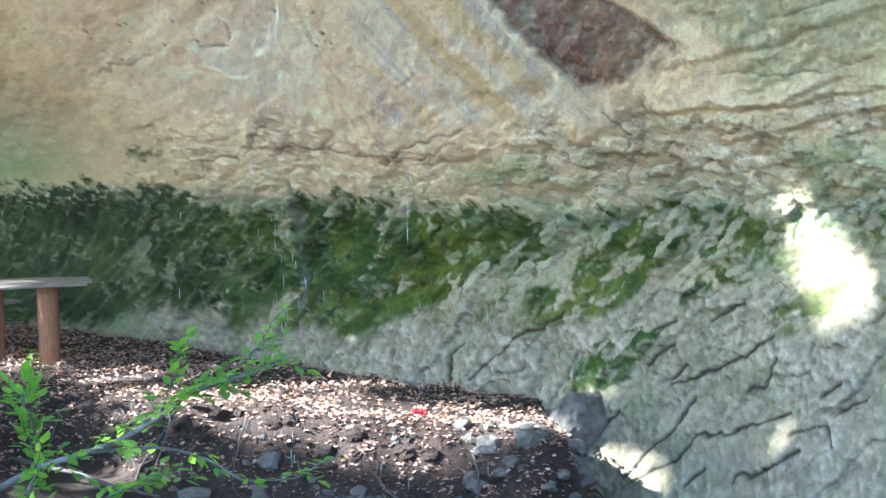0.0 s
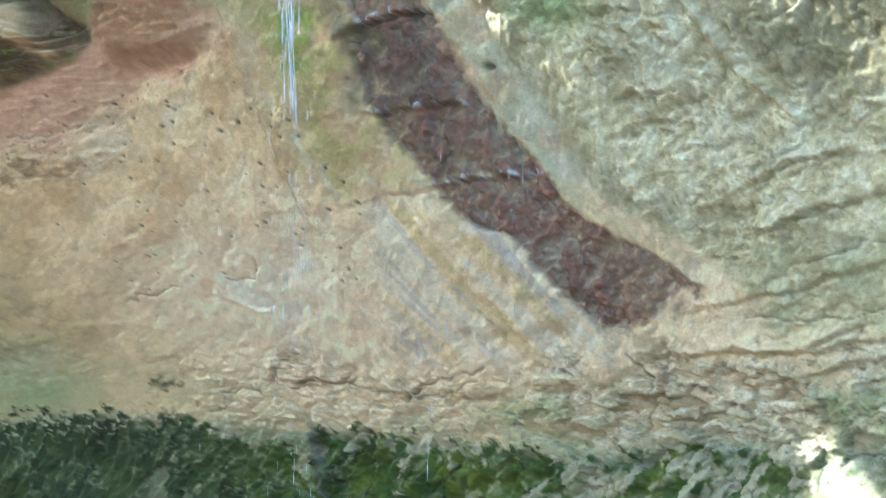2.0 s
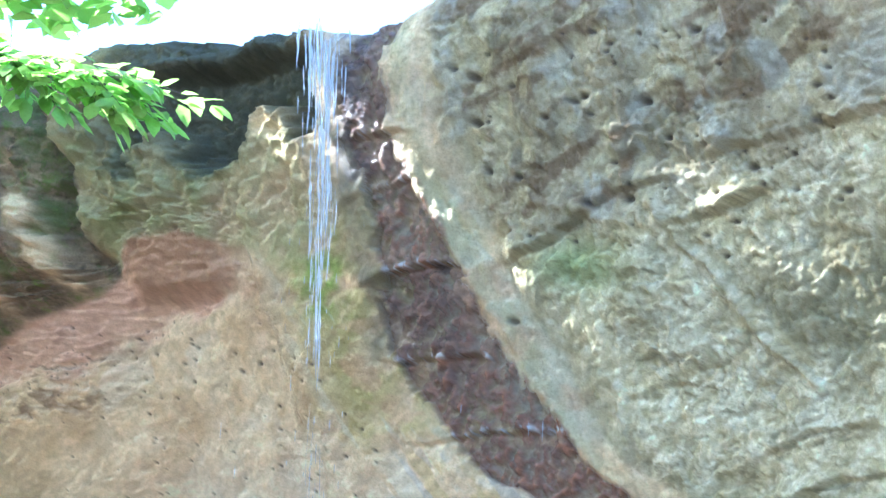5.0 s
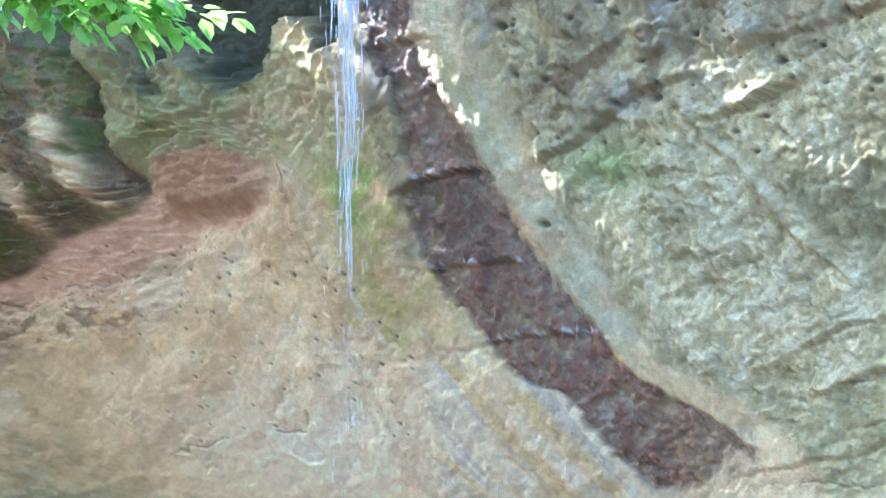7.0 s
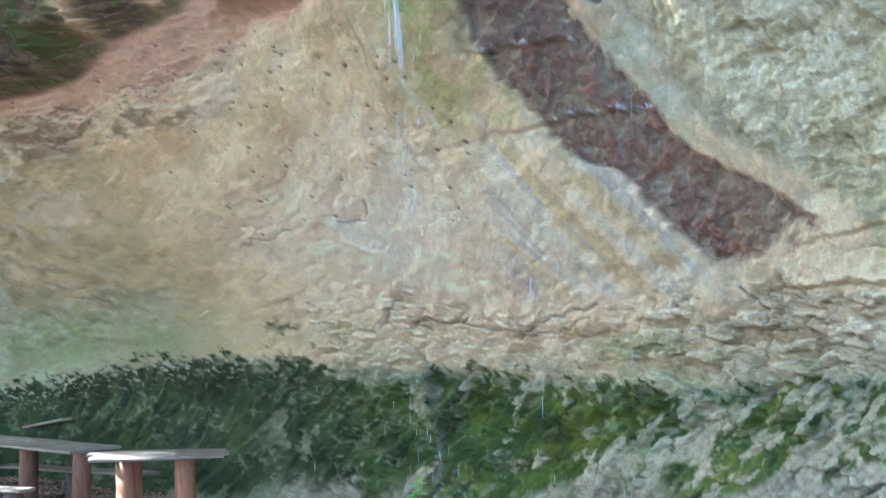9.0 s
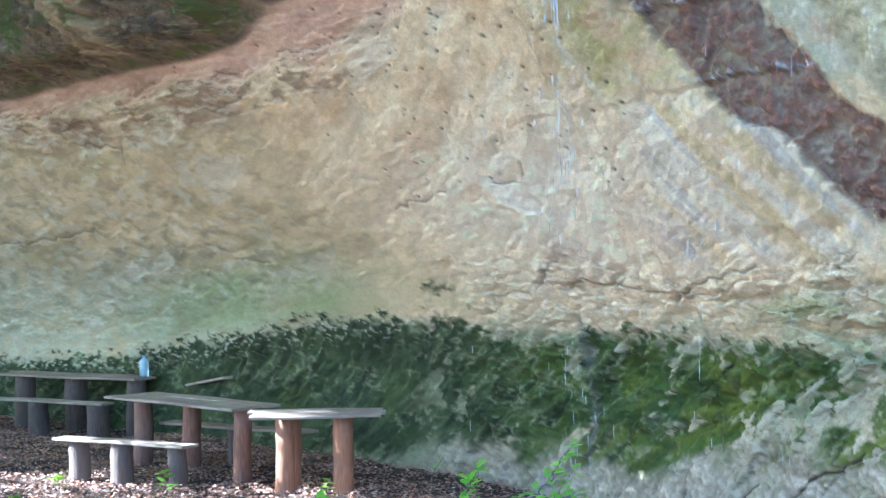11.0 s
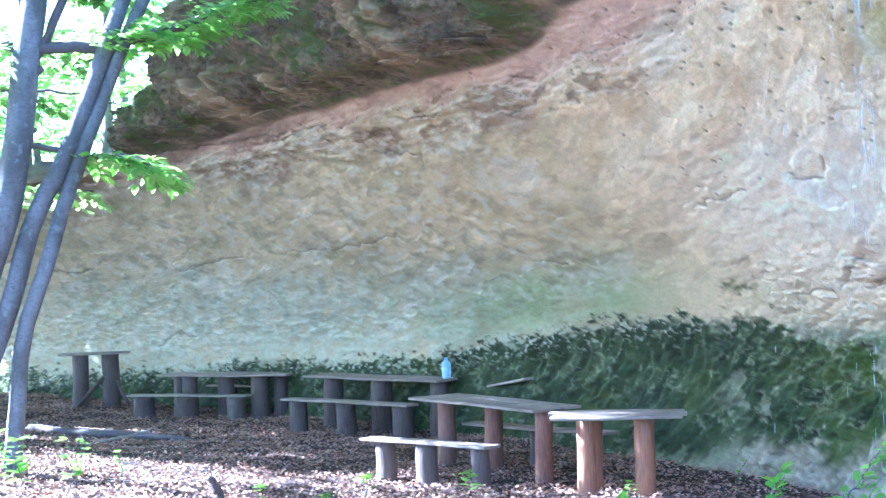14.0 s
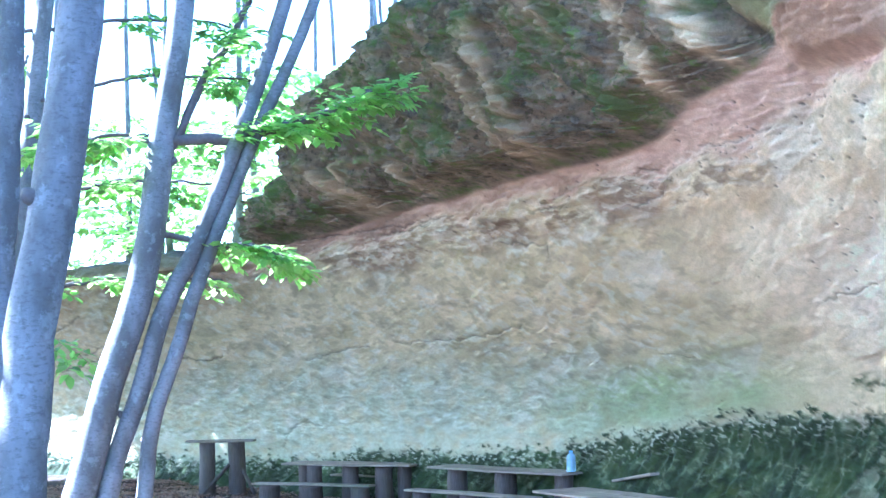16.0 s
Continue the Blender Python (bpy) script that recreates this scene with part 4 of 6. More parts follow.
def ground_height(x, y):
    """The shelter's level floor, a bank towards the clearing, and the gully under the fall."""
    ex = np.interp(x, [p[0] for p in EDGE], [p[1] for p in EDGE])
    front = ex - y
    gully = smooth(-0.15, 0.6, front + 0.15 * fbm(x * 1.3, y * 1.3, 3, 201)) * smooth(-3.9, -3.0, x)
    away = -0.62 * x - 0.78 * y + 6.4
    z = 0.62 * smooth(-0.5, 4.0, away) * smooth(-2.6, -5.0, x)
    z = z - 0.45 * gully * smooth(2.5, 6.5, y) + 1.0 * smooth(7.0, 2.0, y) * smooth(-6.0, -2.0, x) * 0.6
    bed = smooth(0.06, 0.10, x / np.maximum(y, 1.0) + 0.012 * fbm(x * 2, y * 2, 3, 217)) * smooth(7.5, 9.0, y)
    z = z - (0.55 + 0.35 * smooth(0.1, 0.2, x / np.maximum(y, 1.0))) * bed
    z = z + 0.05 * fbm(x * 0.7, y * 0.7, 4, 211) + 0.02 * fbm(x * 3, y * 3, 3, 213)
    return z + 0.06 * np.exp(-((front + 0.25) ** 2) / 0.1) * smooth(-3.5, -2.0, x)


def ground():
    xs = np.r_[np.linspace(-400, -32, 24), np.linspace(-30, 8, 420), np.linspace(10, 400, 24)]
    ys = np.r_[np.linspace(-400, -6, 24), np.linspace(-4, 30, 380), np.linspace(32, 400, 24)]
    x, y = np.meshgrid(xs, ys, indexing="ij")
    z = ground_height(x, y)
    me = grid_mesh("ground", np.stack([x, y, z], -1).reshape(-1, 3), len(xs), len(ys))
    me.flip_normals()
    me.materials.append(SOIL)
    tagged(new("ground", me), "brown forest soil under dry leaf litter", "ground", kind="structure")


ground()


# ---- more materials ----
def wood_material(name, a, b, grain=1.0):
    m, t, bsdf = material(name)
    streaks = noise_of(t, 9, 6, 0.65, (9, 9, 0.7) if grain > 0 else (0.7, 9, 9))
    blot = noise_of(t, 3.5, 5, 0.6)
    info = t.nodes.new("ShaderNodeObjectInfo")
    col = mixed(t, ranged(t, streaks, 0.35, 0.68, 0, 1), a, b)
    col = mixed(t, ranged(t, blot, 0.45, 0.75, 0, 0.6), col, (0.12, 0.10, 0.08))
    col = mixed(t, ranged(t, info.outputs["Random"], 0, 1, 0, 0.45), col, (0.17, 0.13, 0.10))
    t.links.new(col, bsdf.inputs["Base Color"])
    bsdf.inputs["Roughness"].default_value = 0.8
    bumped(t, bsdf, streaks, 0.7, 0.02)
    return m


POST = wood_material("post_wood", (0.13, 0.055, 0.03), (0.27, 0.125, 0.07))
RED_POST = wood_material("reddish_post_wood", (0.24, 0.085, 0.03), (0.46, 0.19, 0.075))
GREY_POST = wood_material("weathered_post_wood", (0.045, 0.03, 0.021), (0.115, 0.078, 0.055))
PLANK = wood_material("plank_wood", (0.24, 0.185, 0.13), (0.44, 0.36, 0.27), -1.0)


def bark_material():
    m, t, bsdf = material("beech_bark")
    blot, fine = noise_of(t, 3.0, 6, 0.6, (1, 1, 0.5)), noise_of(t, 24, 6, 0.65, (1, 1, 2.2))
    col = mixed(t, ranged(t, blot, 0.4, 0.6, 0, 1), (0.10, 0.093, 0.08), (0.20, 0.19, 0.18))
    col = mixed(t, ranged(t, fine, 0.5, 0.68, 0, 0.8), col, (0.08, 0.072, 0.06))
    lich = noise_of(t, 8, 5, 0.7)
    col = mixed(t, ranged(t, lich, 0.56, 0.64, 0, 0.35), col, (0.32, 0.33, 0.31))
    t.links.new(col, bsdf.inputs["Base Color"])
    bsdf.inputs["Roughness"].default_value = 0.75
    bumped(t, bsdf, fine, 0.5, 0.02)
    return m


BARK = bark_material()


def twig_material():
    m, t, bsdf = material("twig_bark")
    n = noise_of(t, 30, 5, 0.6)
    t.links.new(mixed(t, n, (0.05, 0.04, 0.035), (0.16, 0.13, 0.11)), bsdf.inputs["Base Color"])
    bsdf.inputs["Roughness"].default_value = 0.8
    return m


TWIG = twig_material()


def leaf_material(name, a, b, glow):
    """Thin leaves that let part of the light through, each of its own green."""
    m, t, bsdf = material(name)
    geo = t.nodes.new("ShaderNodeNewGeometry")
    col = mixed(t, geo.outputs["Random Per Island"], a, b)
    vein = noise_of(t, 60, 3, 0.5)
    col = mixed(t, ranged(t, vein, 0.4, 0.7, 0, 0.3), col, (0.5, 0.55, 0.3), "MULTIPLY")
    t.links.new(col, bsdf.inputs["Base Color"])
    bsdf.inputs["Roughness"].default_value = 0.45
    bsdf.inputs["Specular IOR Level"].default_value = 0.35
    through_leaf = t.nodes.new("ShaderNodeBsdfTranslucent")
    bright = mixed(t, 1.0, col, glow, "MULTIPLY")
    t.links.new(bright, through_leaf.inputs["Color"])
    mix = t.nodes.new("ShaderNodeMixShader")
    mix.inputs[0].default_value = 0.5
    t.links.new(bsdf.outputs[0], mix.inputs[1])
    t.links.new(through_leaf.outputs[0], mix.inputs[2])
    t.links.new(mix.outputs[0], t.nodes["Material Output"].inputs["Surface"])
    return m


LEAF = leaf_material("beech_leaf", (0.12, 0.21, 0.05), (0.20, 0.30, 0.08), (3.5, 3.4, 2.9))
SHRUB_LEAF = leaf_material("shrub_leaf", (0.10, 0.21, 0.035), (0.20, 0.31, 0.055), (2.6, 2.7, 1.6))


def litter_material():
    m, t, bsdf = material("dry_leaf")
    geo = t.nodes.new("ShaderNodeNewGeometry")
    ramp = t.nodes.new("ShaderNodeValToRGB")
    e = ramp.color_ramp.elements
    e[0].color, e[1].color = (0.15, 0.09, 0.06, 1), (0.66, 0.50, 0.40, 1)
    for at, c in ((0.25, (0.30, 0.17, 0.11, 1)), (0.5, (0.50, 0.33, 0.235, 1)), (0.75, (0.42, 0.26, 0.18, 1)), (0.9, (0.52, 0.25, 0.13, 1))):
        k = e.new(at)
        k.color = c
    t.links.new(geo.outputs["Random Per Island"], ramp.inputs[0])
    n = noise_of(t, 45, 4, 0.6)
    t.links.new(mixed(t, ranged(t, n, 0.4, 0.75, 0, 0.5), ramp.outputs[0], (0.5, 0.42, 0.34), "MULTIPLY"), bsdf.inputs["Base Color"])
    bsdf.inputs["Roughness"].default_value = 0.65
    return m


LITTER = litter_material()


def stone_material():
    m, t, bsdf = material("stream_stone")
    a, b = noise_of(t, 4, 6, 0.6), noise_of(t, 30, 6, 0.7)
    info = t.nodes.new("ShaderNodeObjectInfo")
    col = mixed(t, ranged(t, a, 0.35, 0.65, 0, 1), (0.09, 0.075, 0.058), (0.24, 0.205, 0.165))
    col = mixed(t, ranged(t, info.outputs["Random"], 0, 1, 0, 0.6), col, (0.10, 0.085, 0.07))
    col = mixed(t, ranged(t, b, 0.55, 0.7, 0, 0.5), col, (0.34, 0.30, 0.25))
    t.links.new(col, bsdf.inputs["Base Color"])
    bsdf.inputs["Roughness"].default_value = 0.6
    bumped(t, bsdf, b, 0.6, 0.02)
    return m


STONE = stone_material()


def water_material(name, clear, rough):
    m, t, bsdf = material(name)
    bsdf.inputs["Base Color"].default_value = (0.9, 0.94, 0.97, 1)
    bsdf.inputs["Roughness"].default_value = rough
    bsdf.inputs["IOR"].default_value = 1.33
    bsdf.inputs["Transmission Weight"].default_value = clear
    n = noise_of(t, 14, 4, 0.6)
    bumped(t, bsdf, n, 0.5, 0.02)
    return m


FALLING = water_material("falling_water", 0.6, 0.1)
POOL = water_material("pool_water", 0.85, 0.04)


def plastic_material(name, colour, clear):
    m, t, bsdf = material(name)
    n = noise_of(t, 12, 3, 0.5)
    t.links.new(mixed(t, n, colour, [min(1, c * 1.15) for c in colour]), bsdf.inputs["Base Color"])
    bsdf.inputs["Roughness"].default_value = 0.2
    bsdf.inputs["Transmission Weight"].default_value = clear
    return m


BLUE_PLASTIC = plastic_material("blue_clear_plastic", (0.55, 0.74, 0.86), 0.6)
WHITE_PLASTIC = plastic_material("milky_plastic", (0.75, 0.78, 0.8), 0.3)
CAP_PLASTIC = plastic_material("cap_plastic", (0.2, 0.4, 0.7), 0.0)
RED_PAPER = plastic_material("red_wrapper_foil", (0.6, 0.05, 0.04), 0.0)


# ---- shaping tools ----
def mesh_of(name, verts, faces, mat, flat=False):
    me = bpy.data.meshes.new(name)
    me.from_pydata([tuple(v) for v in verts], [], [tuple(f) for f in faces])
    if not flat:
        me.polygons.foreach_set("use_smooth", np.ones(len(me.polygons), bool))
    me.materials.append(mat)
    me.update()
    return me


def part(name, me, parent, label=""):
    """A mesh as a part under its thing, or under a part."""
    ob = new(name, me)
    ob.parent = parent
    return tagged(ob, label)


def thing(name, at, label, category, group=""):
    ob = new(name)
    ob.empty_display_size = 0.1
    ob.location = at
    return tagged(ob, label, category, group)


def tube(points, radii, sides=10, seed=0, rough=0.0, caps=True):
    """Points and faces of a bent round bar with a radius at each point."""
    p = np.array(points, float)
    r = np.interp(np.linspace(0, 1, len(p)), np.linspace(0, 1, len(radii)), radii)
    way = np.gradient(p, axis=0)
    way /= np.linalg.norm(way, axis=1)[:, None] + 1e-9
    side = np.cross(way, (0.31, 0.17, 0.93) if abs(way[0][2]) < 0.8 else (1.0, 0.1, 0.0))
    side /= np.linalg.norm(side, axis=1)[:, None] + 1e-9
    other = np.cross(way, side)
    a = np.linspace(0, 2 * math.pi, sides, endpoint=False)
    ring = np.cos(a)[None, :, None] * side[:, None] + np.sin(a)[None, :, None] * other[:, None]
    lump = 1.0
    if rough:
        k = np.arange(len(p))[:, None]
        lump = 1 + rough * fbm(np.cos(a)[None] * 1.5 + seed * 7.3 + 0 * k, k * 0.45 + np.sin(a)[None] * 1.5, 3, seed)
        lump = np.asarray(lump)[..., None]
    v = (p[:, None] + ring * r[:, None, None] * lump).reshape(-1, 3)
    n = len(p)
    f = [(i * sides + j, i * sides + (j + 1) % sides, (i + 1) * sides + (j + 1) % sides, (i + 1) * sides + j) for i in range(n - 1) for j in range(sides)]
    if caps:
        f += [tuple(range(sides - 1, -1, -1)), tuple((n - 1) * sides + j for j in range(sides))]
    return v.tolist(), f


def merged(pieces):
    """Several lots of points and faces as one."""
    verts, faces = [], []
    for v, f in pieces:
        k = len(verts)
        verts.extend(v)
        faces.extend(tuple(i + k for i in q) for q in f)
    return verts, faces


def curve_points(knots_3d, n=16, wander=0.0, seed=0):
    """A smooth bent line through a few points."""
    p = np.array(knots_3d, float)
    q = np.vstack([2 * p[0] - p[1], p, 2 * p[-1] - p[-2]])
    out = []
    per = max(2, n // (len(p) - 1))
    for a, b, c, d in zip(q, q[1:], q[2:], q[3:]):
        u = np.linspace(0, 1, per, endpoint=False)[:, None]
        out.append(0.5 * (2 * b + (c - a) * u + (2 * a - 5 * b + 4 * c - d) * u**2 + (3 * b - a - 3 * c + d) * u**3))
    out = np.vstack(out + [p[-1:]])
    if wander:
        k = np.arange(len(out)) * 0.35
        for axis in range(3):
            out[1:-1, axis] += wander * fbm(k + 11 * axis + seed * 5.1, k * 0, 3, seed + axis)[1:-1]
    return out


def leaf_shape(rng, at, way, up, size):
    """One pointed leaf, a little folded and drooping: six points, four faces."""
    way = np.array(way) / np.linalg.norm(way)
    side = np.cross(way, up)
    side /= np.linalg.norm(side) + 1e-9
    nor = np.cross(side, way)
    w, fold, droop = size * rng.uniform(0.27, 0.36), rng.uniform(-0.06, 0.12) * size, rng.uniform(0.0, 0.22) * size
    at = np.array(at)
    v = [at, at + way * size * 0.32 + side * w + nor * fold, at + way * size * 0.32 - side * w + nor * fold, at + way * size * 0.45, at + way * size * 0.72 + side * w * 0.72 + nor * (fold - 0.4 * droop), at + way * size * 0.72 - side * w * 0.72 + nor * (fold - 0.4 * droop), at + way * size - nor * droop]
    return v, [(0, 1, 3), (0, 3, 2), (1, 4, 3), (2, 3, 5), (4, 6, 3), (5, 3, 6)]


def spray(rng, at, way, length, leaf, flat=0.25, droop=0.25, every=0.05, twig_r=0.003):
    """A leafy twig: a bent stem with side stems in one plane, and leaves on both sides. Returns stem pieces and leaf pieces."""
    way = np.array(way, float) / np.linalg.norm(way)
    stems, leaves = [], []

    def line(p, w, l, r, depth):
        n = max(4, int(l / 0.06))
        pts = [np.array(p, float)]
        w = np.array(w, float)
        for _ in range(n):
            w = w + rng.normal(0, 0.08, 3) + np.array((0, 0, -droop / n))
            w /= np.linalg.norm(w)
            pts.append(pts[-1] + w * l / n)
        stems.append(tube(pts, (r, r * 0.35), 4, caps=False))
        pts = np.array(pts)
        side = np.cross(w, (0, 0, 1.0))
        side /= np.linalg.norm(side) + 1e-9
        run, flip = 0.12 * l, 1
        while run < l:
            k = run / l * n
            i = min(int(k), n - 1)
            q = pts[i] + (pts[i + 1] - pts[i]) * (k - i)
            d = pts[i + 1] - pts[i]
            d /= np.linalg.norm(d)
            flip = -flip
            out = d * 0.7 + side * flip * 0.8 + rng.normal(0, 0.22, 3)
            if depth and rng.random() < 0.38 and run < 0.8 * l:
                line(q, out, l * rng.uniform(0.3, 0.5) * (1.1 - run / l), r * 0.6, depth - 1)
            else:
                up = np.array((0, 0, 1.0)) + rng.normal(0, flat, 3)
                leaves.append(leaf_shape(rng, q, out, up, leaf * rng.uniform(0.65, 1.15)))
            run += every * rng.uniform(0.7, 1.3)
        leaves.append(leaf_shape(rng, pts[-1], w, (0, 0, 1), leaf))

    line(at, way, length, twig_r, 2)
    return stems, leaves


# ---- tables and benches of planks on log posts ----
def log_post(height, radius, seed):
    n = 9
    pts = [(0.004 * math.sin(k * 0.9 + seed), 0.004 * math.cos(k * 0.7 + seed * 2), -0.06 + (height + 0.06) * k / (n - 1)) for k in range(n)]
    v, f = tube(pts, (radius * 1.05, radius, radius * 0.98, radius * 0.96), 18, seed, 0.035)
    return v, f


def board(length, width, thick, seed, bow=0.005):
    """A sawn board along x with worn corners, a little bowed and cupped."""
    rng = np.random.default_rng(seed)
    n, b = 12, min(0.008, thick * 0.25)
    prof = [(-width / 2, b), (-width / 2 + b, 0), (width / 2 - b, 0), (width / 2, b), (width / 2, thick - b), (width / 2 - b, thick), (-width / 2 + b, thick), (-width / 2, thick - b)]
    verts = []
    ph, skew = rng.uniform(0, 6), rng.uniform(-0.02, 0.02)
    for k in range(n):
        x = (k / (n - 1) - 0.5) * length
        lift = bow * math.sin(x * 1.7 + ph) + bow * 0.4 * math.sin(x * 5 + ph)
        for y, z in prof:
            wav = 1 + 0.03 * math.sin(x * 3.1 + ph * 2 + y * 9)
            verts.append((x + (skew if k in (0, n - 1) else 0) * y * 4, y * wav, z + lift))
    faces = [(k * 8 + j, k * 8 + (j + 1) % 8, (k + 1) * 8 + (j + 1) % 8, (k + 1) * 8 + j) for k in range(n - 1) for j in range(8)]
    faces += [tuple(range(7, -1, -1)), tuple((n - 1) * 8 + j for j in range(8))]
    return verts, faces


SEATING = 0


def seating(kind, label, category, ends, width, height, boards, posts, post_mat, post_r=0.09, thick=0.028, group="", tilt=0.0):
    """A top of boards from one end to the other on posts. posts: places in plan."""
    global SEATING
    SEATING += 10
    (x0, y0), (x1, y1) = ends
    cx, cy = (x0 + x1) / 2, (y0 + y1) / 2
    base = float(ground_height(np.array(cx), np.array(cy)))
    ob = thing(kind, (cx, cy, base), label, category, group)
    turn = math.atan2(y1 - y0, x1 - x0)
    length = math.hypot(x1 - x0, y1 - y0)
    each = width / boards
    for k in range(boards):
        y = (k - (boards - 1) / 2) * each
        v, f = board(length * (1 - 0.02 * ((k * 7 + SEATING) % 4)), each - 0.008, thick, SEATING + k)
        p = part("plank", mesh_of("plank", v, f, PLANK, True), ob)
        p.matrix_basis = pose(0, 0, height - thick, math.degrees(0), math.degrees(tilt), math.degrees(turn)) @ pose(0.012 * ((SEATING + k) % 3 - 1) * 2, y, 0)
    for k, (x, y) in enumerate(posts):
        z = float(ground_height(np.array(x), np.array(y))) - base
        along = (x - cx) * math.cos(turn) + (y - cy) * math.sin(turn)
        r = post_r * (0.9 + 0.07 * ((k * 5 + SEATING) % 4))
        v, f = log_post(height - thick - z - along * math.tan(tilt) - 0.005, r, SEATING + k)
        p = part("post", mesh_of("post", v, f, post_mat), ob)
        p.location = (x - cx, y - cy, z)
        p.rotation_euler = (radians(1.2 * ((k * 3 + SEATING) % 3 - 1)), radians(1.3 * ((k + SEATING) % 3 - 1)), k)
    return ob


ROW = "tables and benches under the overhang"
seating("plank_table", "small plank table on reddish log posts, one end in sunlight", "table", ((-4.42, 14.12), (-3.2, 14.36)), 0.66, 0.74, 3, ((-4.09, 14.14), (-3.56, 14.2), (-4.1, 14.46), (-3.64, 14.5)), RED_POST, 0.085, group=ROW)
seating("plank_table", "long plank table on stout brown log posts on leaf litter", "table", ((-6.5, 16.42), (-4.62, 15.02)), 0.66, 0.72, 3, ((-4.78, 15.02), (-5.56, 15.78), (-6.3, 16.3)), POST, 0.1, group=ROW)
seating("plank_bench", "low plank bench on log stumps beside the long table", "bench", ((-6.8, 15.28), (-5.12, 14.6)), 0.26, 0.44, 1, ((-6.55, 15.2), (-6.0, 14.96), (-5.32, 14.68)), GREY_POST, 0.105, group=ROW)
seating("plank_bench", "low plank bench behind the long table, close to the rock", "bench", ((-6.1, 16.5), (-4.25, 15.65)), 0.25, 0.42, 1, ((-5.75, 16.34), (-5.2, 16.08), (-4.5, 15.76)), GREY_POST, 0.08, group=ROW)
seating("plank_table", "plank table with a blue bottle on it, on dark log posts", "table", ((-9.8, 20.3), (-7.3, 19.25)), 0.6, 0.74, 2, ((-9.45, 20.15), (-8.54, 19.75), (-7.55, 19.3)), GREY_POST, 0.14, group=ROW)
seating("plank_bench", "sagging plank bench on thick weathered log stumps", "bench", ((-9.9, 19.62), (-7.68, 18.75)), 0.26, 0.45, 1, ((-9.7, 19.55), (-8.82, 19.2), (-7.85, 18.82)), GREY_POST, 0.14, group=ROW)
seating("plank_bench", "narrow plank bench between table and rock wall", "bench", ((-9.5, 20.85), (-7.1, 19.95)), 0.22, 0.46, 1, ((-9.1, 20.7), (-8.3, 20.4), (-7.4, 20.05)), GREY_POST, 0.1, group=ROW)
seating("plank_table", "plank table on five dark log posts near the rock wall", "table", ((-13.0, 21.55), (-10.75, 21.5)), 0.6, 0.66, 2, ((-12.75, 21.62), (-12.45, 21.4), (-11.95, 21.6), (-11.25, 21.4), (-10.98, 21.55)), GREY_POST, 0.125, group=ROW)
seating("plank_bench", "low plank bench on three short log stumps", "bench", ((-13.42, 21.2), (-11.28, 21.2)), 0.25, 0.36, 1, ((-13.15, 21.2), (-12.4, 21.2), (-11.55, 21.2)), GREY_POST, 0.16, group=ROW)
seating("plank_bench", "narrow plank bench behind the far table", "bench", ((-12.6, 22.25), (-10.6, 22.1)), 0.22, 0.42, 1, ((-12.3, 22.22), (-11.6, 22.18), (-10.9, 22.12)), GREY_POST, 0.11, group=ROW)
high = seating("plank_table", "high narrow plank table on two braced posts", "table", ((-15.45, 22.3), (-14.3, 22.65)), 0.4, 0.9, 2, ((-15.1, 22.4), (-14.6, 22.55)), GREY_POST, 0.13, group=ROW)
for a, b in (((0.2, -0.05, 0.5), (-0.2, -0.25, 0.02)), ((0.3, 0.02, 0.6), (0.62, 0.05, 0.02))):
    part("brace", mesh_of("brace", *tube(curve_points((a, b), 5), (0.03, 0.03), 8, 3, 0.06), GREY_POST), high)


def bottle(at, height, radius, mat, label):
    ob = thing("plastic_bottle", at, label, "bottle")
    prof = ((0.0, 0.6), (0.0, 0.92), (0.02, 1.0), (0.2, 1.0), (0.23, 0.94), (0.27, 1.0), (0.5, 1.0), (0.53, 0.94), (0.57, 1.0), (0.7, 0.97), (0.8, 0.75), (0.88, 0.4), (0.93, 0.32), (0.94, 0.32))
    body = [(0, 0, h * height) for h, _ in prof]
    rings, faces, n = [], [], 18
    for h, r in prof:
        rings += [(radius * r * math.cos(2 * math.pi * k / n), radius * r * math.sin(2 * math.pi * k / n), h * height) for k in range(n)]
    faces = [(i * n + k, i * n + (k + 1) % n, (i + 1) * n + (k + 1) % n, (i + 1) * n + k) for i in range(len(body) - 1) for k in range(n)]
    faces += [tuple(range(n - 1, -1, -1)), tuple((len(body) - 1) * n + k for k in range(n))]
    shell = part("body", mesh_of("body", rings, faces, mat), ob)
    v, f = tube([(0, 0, 0.93 * height), (0, 0, 0.985 * height), (0, 0, height)], (radius * 0.4, radius * 0.4, radius * 0.36), 14)
    part("cap", mesh_of("cap", v, f, CAP_PLASTIC), shell, "blue screw cap")


floor_c = float(ground_height(np.array(-8.55), np.array(19.77)))
bottle((-7.42, 19.28, floor_c + 0.745), 0.27, 0.062, BLUE_PLASTIC, "large blue-tinted clear plastic water bottle on a table")
bottle((-9.3, 20.76, floor_c + 0.47), 0.24, 0.06, WHITE_PLASTIC, "milky plastic bottle standing on the back bench")
v, f = board(2.7, 0.12, 0.03, 77, 0.002)
lean_board = new("loose_plank", mesh_of("loose_plank", v, f, PLANK, True))
lo, hi = Vector((-7.7, 20.2, 0.42)), Vector((-5.9, 18.1, 0.78))
ax = (hi - lo).normalized()
ay = Vector((0, 0, 1)).cross(ax).normalized()
lean_board.matrix_world = Matrix.Translation((lo + hi) / 2) @ Matrix((ax, ay, ax.cross(ay))).transposed().to_4x4()
tagged(lean_board, "loose grey plank leaning from a bench against the rock", "plank")


